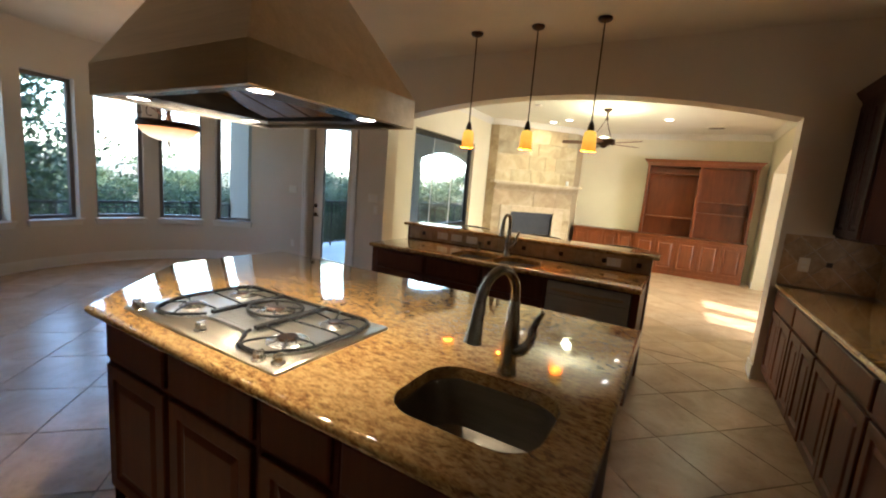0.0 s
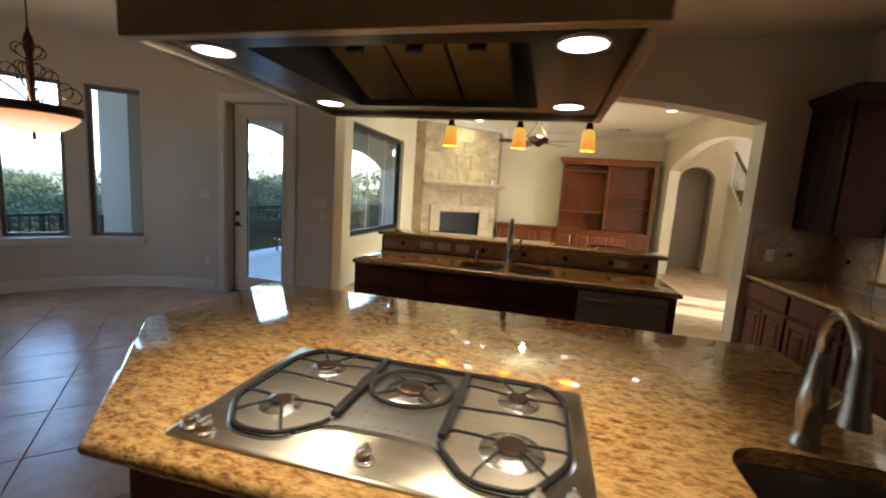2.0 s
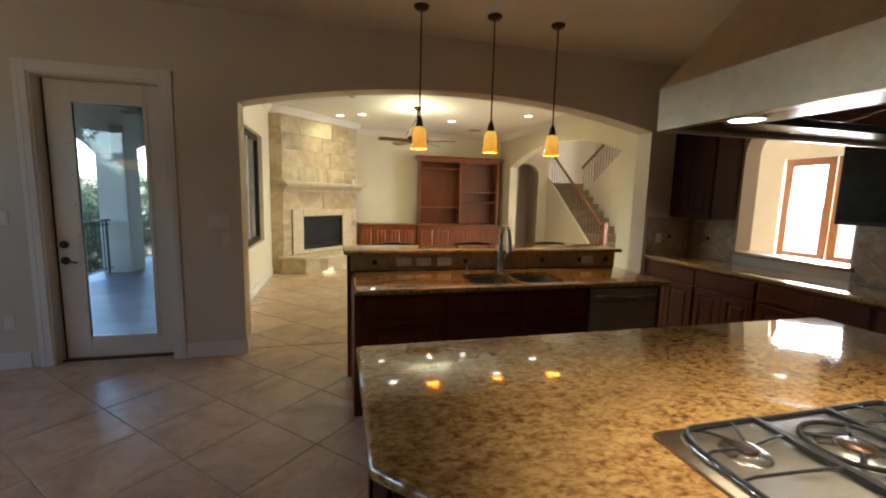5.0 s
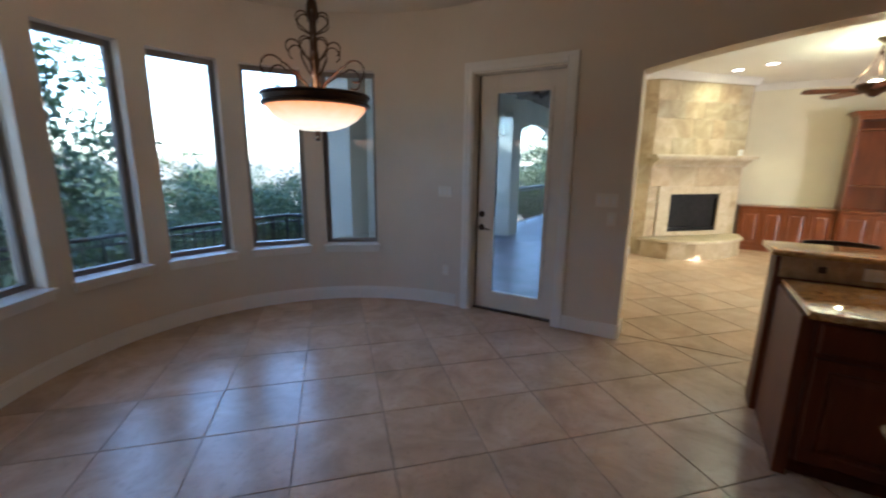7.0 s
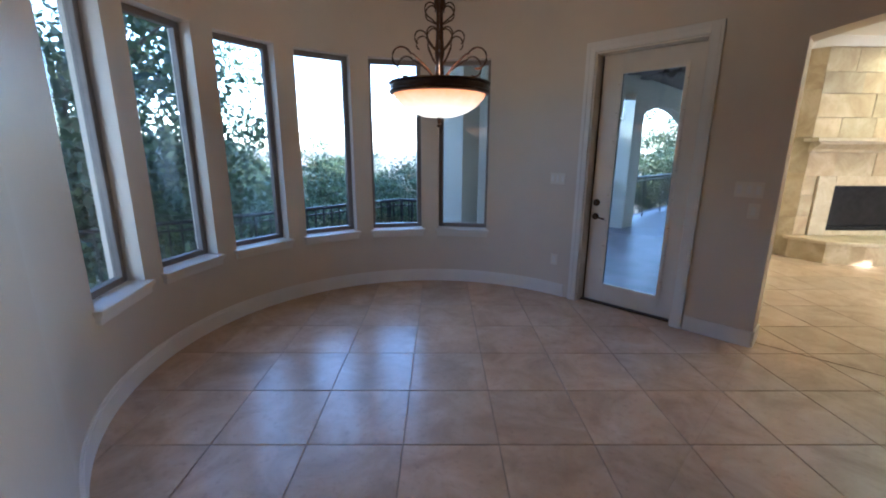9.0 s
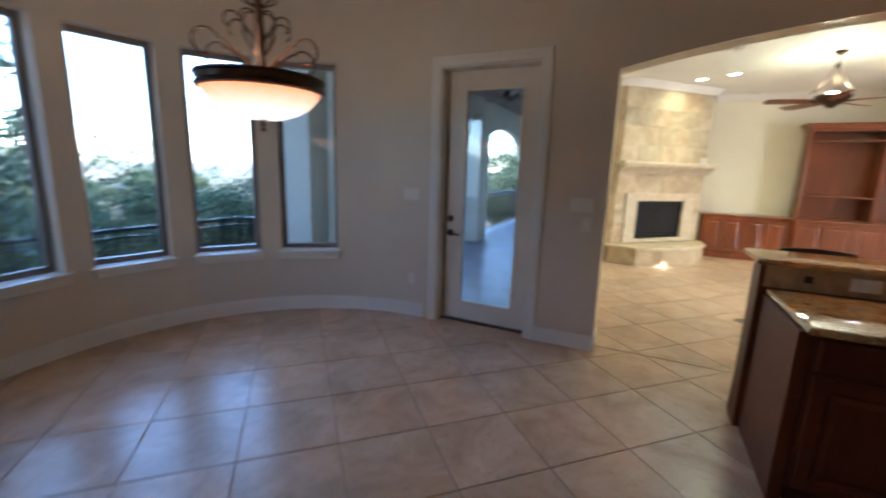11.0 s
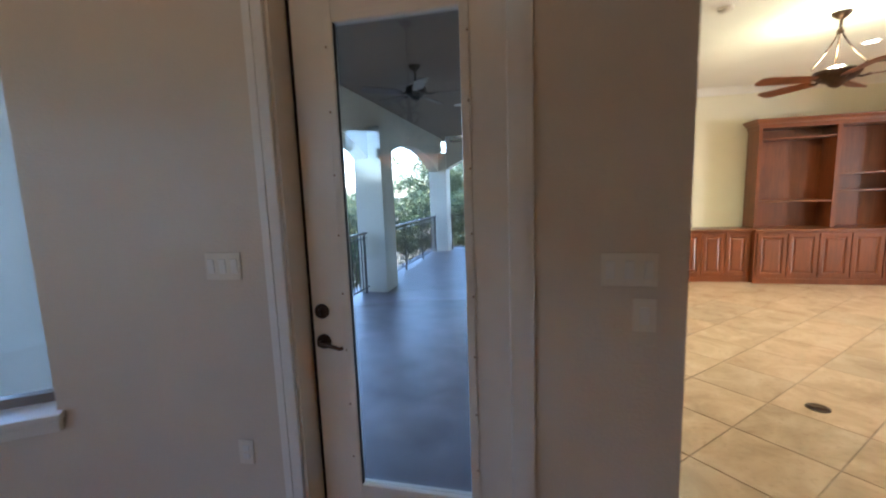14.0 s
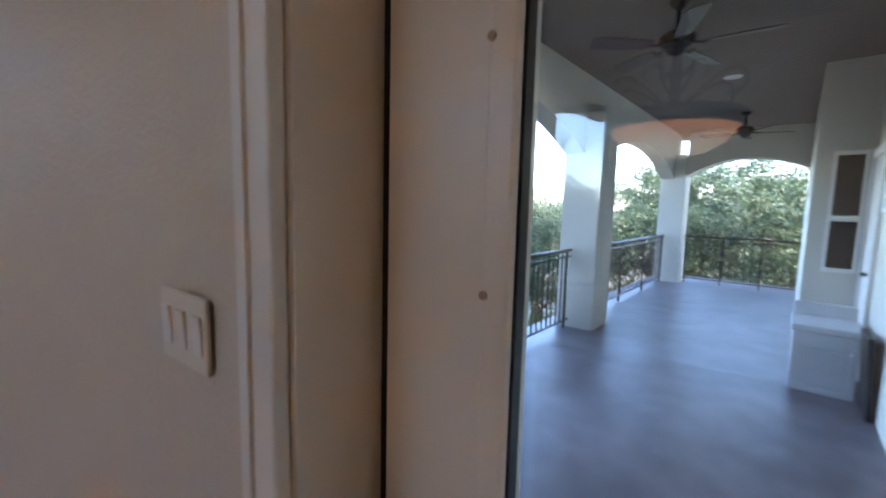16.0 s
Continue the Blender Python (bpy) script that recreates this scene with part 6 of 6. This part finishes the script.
box(bm, SBX0 + 0.045, SBX1 - 0.045, SBY, SBY + 0.0195, 0.36, 0.48, None, 0.004)
part("front_frame", bm, M_PLASTIC, sb)
for i in range(6):
    bm = B()
    x = SBX0 + 0.05 + 0.0525 * i
    box(bm, x, x + 0.046, SBY + 0.008, SBY + 0.0195, 0.034, 0.31 + 0.04 * math.sin(math.pi * (i + 0.5) / 6), None, 0.003)
    part("slat", bm, M_PLASTIC, sb)
bm = B()
box(bm, SBX0 - 0.02, SBX1 + 0.02, SBY - 0.02, SBY + 0.46, 0.482, 0.545, None, 0.012)
part("lid", bm, M_PLASTIC, sb)
bm = B()
box(bm, SBX0 - 0.01, SBX1 + 0.01, SBY + 0.465, SBY + 0.53, 0.40, 0.66, None, 0.012)
part("back", bm, M_PLASTIC, sb)
bm = B()
box(bm, -0.02, 0.02, -0.2, 0.2, 0.0, 0.62, pose(-3.02, 8.98, -0.03, 0, -4, 0), 0.008)
single("folding_tray", bm, M_BLACK, "black panel leaning on the stucco wall", "panel")
sg = thing("wall_sign", "white wall plaque with grey bars on the stucco", "sign")
bm = B()
box(bm, -3.01, -2.986, 9.36, 9.68, 1.50, 1.75, None, 0.004)
part("board", bm, M_PAPER, sg)
for i in range(2):
    for j in range(2):
        bm = B()
        box(bm, -3.014, -3.0105, 9.39 + 0.14 * i, 9.51 + 0.14 * i, 1.53 + 0.11 * j, 1.62 + 0.11 * j)
        part("bar", bm, M_PLASTIC, sg)


# ---- trees ----
def tree_mesh(seed, height, spread, leaves):
    rng = np.random.default_rng(seed)
    bm = B()
    limbs = []
    def grow(p, d, length, r, depth):
        q = p + d * length
        mid = (p + q) / 2 + Vector(rng.normal(0, 0.06 * length, 3))
        tube(bm, [p, mid, q], r, 6, 0.6)
        limbs.append((q, depth))
        if depth < 3:
            for k in range(3 if depth < 2 else 2):
                nd = (d + Vector(rng.normal(0, 0.55, 3)) + Vector((0, 0, 0.12))).normalized()
                grow(q if k else mid + (q - mid) * 0.6, nd, length * rng.uniform(0.55, 0.8), r * 0.58, depth + 1)
    grow(Vector((0, 0, 0)), Vector((0.05, 0.02, 1)), height * 0.36, height * 0.022, 0)
    trunk = mesh_of("trunk", bm, M_BARK)
    tips = np.array([q[:] for q, dpt in limbs if dpt >= 2])
    per = leaves // len(tips)
    pts = []
    for c in tips:
        s = spread * rng.uniform(0.09, 0.17)
        sub = c + rng.normal(0, s * 1.5, (5, 3))
        for c2 in sub:
            pts.append(c2 + rng.normal(0, s * 0.45, (per // 5, 3)) * np.array([1, 1, 0.7]))
    P = np.concatenate(pts)
    n = len(P)
    a = rng.normal(0, 1, (n, 3))
    a /= np.linalg.norm(a, axis=1)[:, None]
    b = np.cross(a, rng.normal(0, 1, (n, 3)))
    b /= np.linalg.norm(b, axis=1)[:, None]
    sz = rng.uniform(0.034, 0.078, (n, 1)) * (height / 7.0) ** 0.5
    V = np.stack([P - a * sz, P + b * sz * 0.55, P + a * sz, P - b * sz * 0.55], 1).reshape(-1, 3)
    F = np.arange(4 * n).reshape(-1, 4)
    me = bpy.data.meshes.new("crown")
    me.from_pydata(V.tolist(), [], F.tolist())
    me.materials.append(M_LEAF)
    return trunk, me


KINDS = [tree_mesh(3, 7.0, 4.5, 30000), tree_mesh(8, 8.0, 5.0, 32000), tree_mesh(21, 6.0, 4.2, 26000)]
rt = random.Random(11)


def tree(x, y, kind, k, z=-4.5):
    t_ = thing("oak_tree", "green live oak tree on the slope below the terrace", "tree", (x, y, z), rt.uniform(0, 360), "oaks round the house")
    t_.scale = (k, k, k)
    for nm, me in zip(("trunk", "crown"), KINDS[kind]):
        ob = new(nm, me)
        ob.parent = t_
    return t_


TREES = [(-14.0, -0.5, 1, 1.05), (-12.2, 0.1, 1, 1.12), (-11.4, -2.2, 0, 1.32), (-10.9, -0.9, 0, 1.08), (-13.6, -0.6, 2, 1.45), (-14.8, 4.2, 2, 0.74), (-14.8, 7.0, 0, 0.72), (-12.2, 10.0, 2, 0.85), (-12.0, 13.6, 0, 0.85), (-12.8, 16.2, 1, 0.85), (-10.5, 18.2, 1, 0.8),
         (-7.2, 21.5, 0, 0.95), (-3.2, 21.5, 1, 0.88), (-4.8, 25.5, 1, 1.1), (-0.5, 24.0, 0, 1.05), (-15.5, 10.8, 1, 0.72), (-15.8, 15.0, 2, 0.95), (-17.5, 2.0, 0, 0.74), (-18.5, 6.0, 1, 0.70),
         (-12.5, 21.5, 1, 0.9), (-8.5, 26.0, 2, 1.25), (-9.8, -5.4, 2, 1.2), (-19.5, 11.0, 0, 0.9), (-22.0, 4.0, 1, 0.76), (-22.0, 8.6, 0, 0.88), (-15.0, -2.5, 1, 1.15)]
for x, y, kd, k in TREES:
    tree(x, y, kd, k)

# ---- floor tiles ----
P_T, U_0, V_0 = 0.5155, 0.003, 0.398
R2 = math.sqrt(2)
bm = B()
box(bm, -6.2, 2.6, -2.3, 4.999, -0.06, -0.005)
box(bm, -2.9, 2.6, 5.0, 11.2, -0.06, -0.005)
box(bm, 2.601, 7.0, 1.9, 12.2, -0.06, -0.005)
structure("floor", bm, M_GROUT, "grout bed under the floor tiles")
stad = [(-2.45, 0.80), (-2.45, 4.95)] + [(NX + 2.06 * math.cos(radians(a)), NY + 2.06 * math.sin(radians(a))) for a in range(90, 271, 12)]
REGIONS = [stad, [(-2.45, -2.25), (2.6, -2.25), (2.6, 4.95), (-2.45, 4.95)], [(-2.7, -2.25), (-2.45, -2.25), (-2.45, 0.80), (-2.7, 0.80)],
           [(-2.88, 4.97), (2.6, 4.97), (2.6, 11.1), (-2.88, 11.1)], [(2.6, 1.9), (7.0, 1.9), (7.0, 12.2), (2.6, 12.2)]]


def clip(poly, region):
    n = len(region)
    for i in range(n):
        a, b = region[i], region[(i + 1) % n]
        res = []
        for q0, q1 in zip(poly, poly[1:] + poly[:1]):
            d0 = (b[0] - a[0]) * (q0[1] - a[1]) - (b[1] - a[1]) * (q0[0] - a[0])
            d1 = (b[0] - a[0]) * (q1[1] - a[1]) - (b[1] - a[1]) * (q1[0] - a[0])
            if d0 >= 0:
                res.append(q0)
            if d0 * d1 < 0:
                f = d0 / (d0 - d1)
                res.append((q0[0] + (q1[0] - q0[0]) * f, q0[1] + (q1[1] - q0[1]) * f))
        poly = res
        if len(poly) < 3:
            return []
    return poly


def area(p):
    return sum(p[i - 1][0] * p[i][1] - p[i][0] * p[i - 1][1] for i in range(len(p))) / 2


for k, r in enumerate(REGIONS):
    if area(r) < 0:
        REGIONS[k] = r[::-1]
floor_ob = bpy.data.objects["floor"]
rest_v, rest_f = [], []
n_part = 0
cells = [(i, j) for i in range(-14, 40) for j in range(-18, 24)]
cells.sort(key=lambda c: math.hypot((((c[0] + 0.5) * P_T + U_0) - ((c[1] + 0.5) * P_T + V_0)) / R2 + 2.6, (((c[0] + 0.5) * P_T + U_0) + ((c[1] + 0.5) * P_T + V_0)) / R2 - 3.6))
for i, j in cells:
    g = 0.003
    c = [((i * P_T + U_0 + a), (j * P_T + V_0 + b)) for a, b in ((g, g), (P_T - g, g), (P_T - g, P_T - g), (g, P_T - g))]
    quad = [((u - v) / R2, (u + v) / R2) for u, v in c]
    polys = [q for q in (clip(quad, r) for r in REGIONS) if len(q) >= 3 and abs(area(q)) > 0.002]
    if not polys:
        continue
    verts, faces = [], []
    for q in polys:
        b0 = len(verts)
        n = len(q)
        ins = offset(q, 0.0015)
        verts += [(x, y, -0.006) for x, y in q] + [(x, y, -0.0012) for x, y in q] + [(x, y, 0.0) for x, y in ins]
        for e in range(n):
            f = (e + 1) % n
            faces += [(b0 + e, b0 + f, b0 + n + f, b0 + n + e), (b0 + n + e, b0 + n + f, b0 + 2 * n + f, b0 + 2 * n + e)]
        faces.append(tuple(b0 + 2 * n + e for e in range(n)))
    if n_part < 300:
        me = bpy.data.meshes.new("tile")
        me.from_pydata(verts, [], faces)
        me.materials.append(M_TILE)
        ob = new("tile", me)
        ob.parent = floor_ob
        n_part += 1
    else:
        b0 = len(rest_v)
        rest_v += verts
        rest_f += [tuple(b0 + q for q in f) for f in faces]
me = bpy.data.meshes.new("far_tiles")
me.from_pydata(rest_v, [], rest_f)
me.materials.append(M_TILE)
ob = new("far_tiles", me)
ob.parent = floor_ob
tagged(ob, kind="stuff")
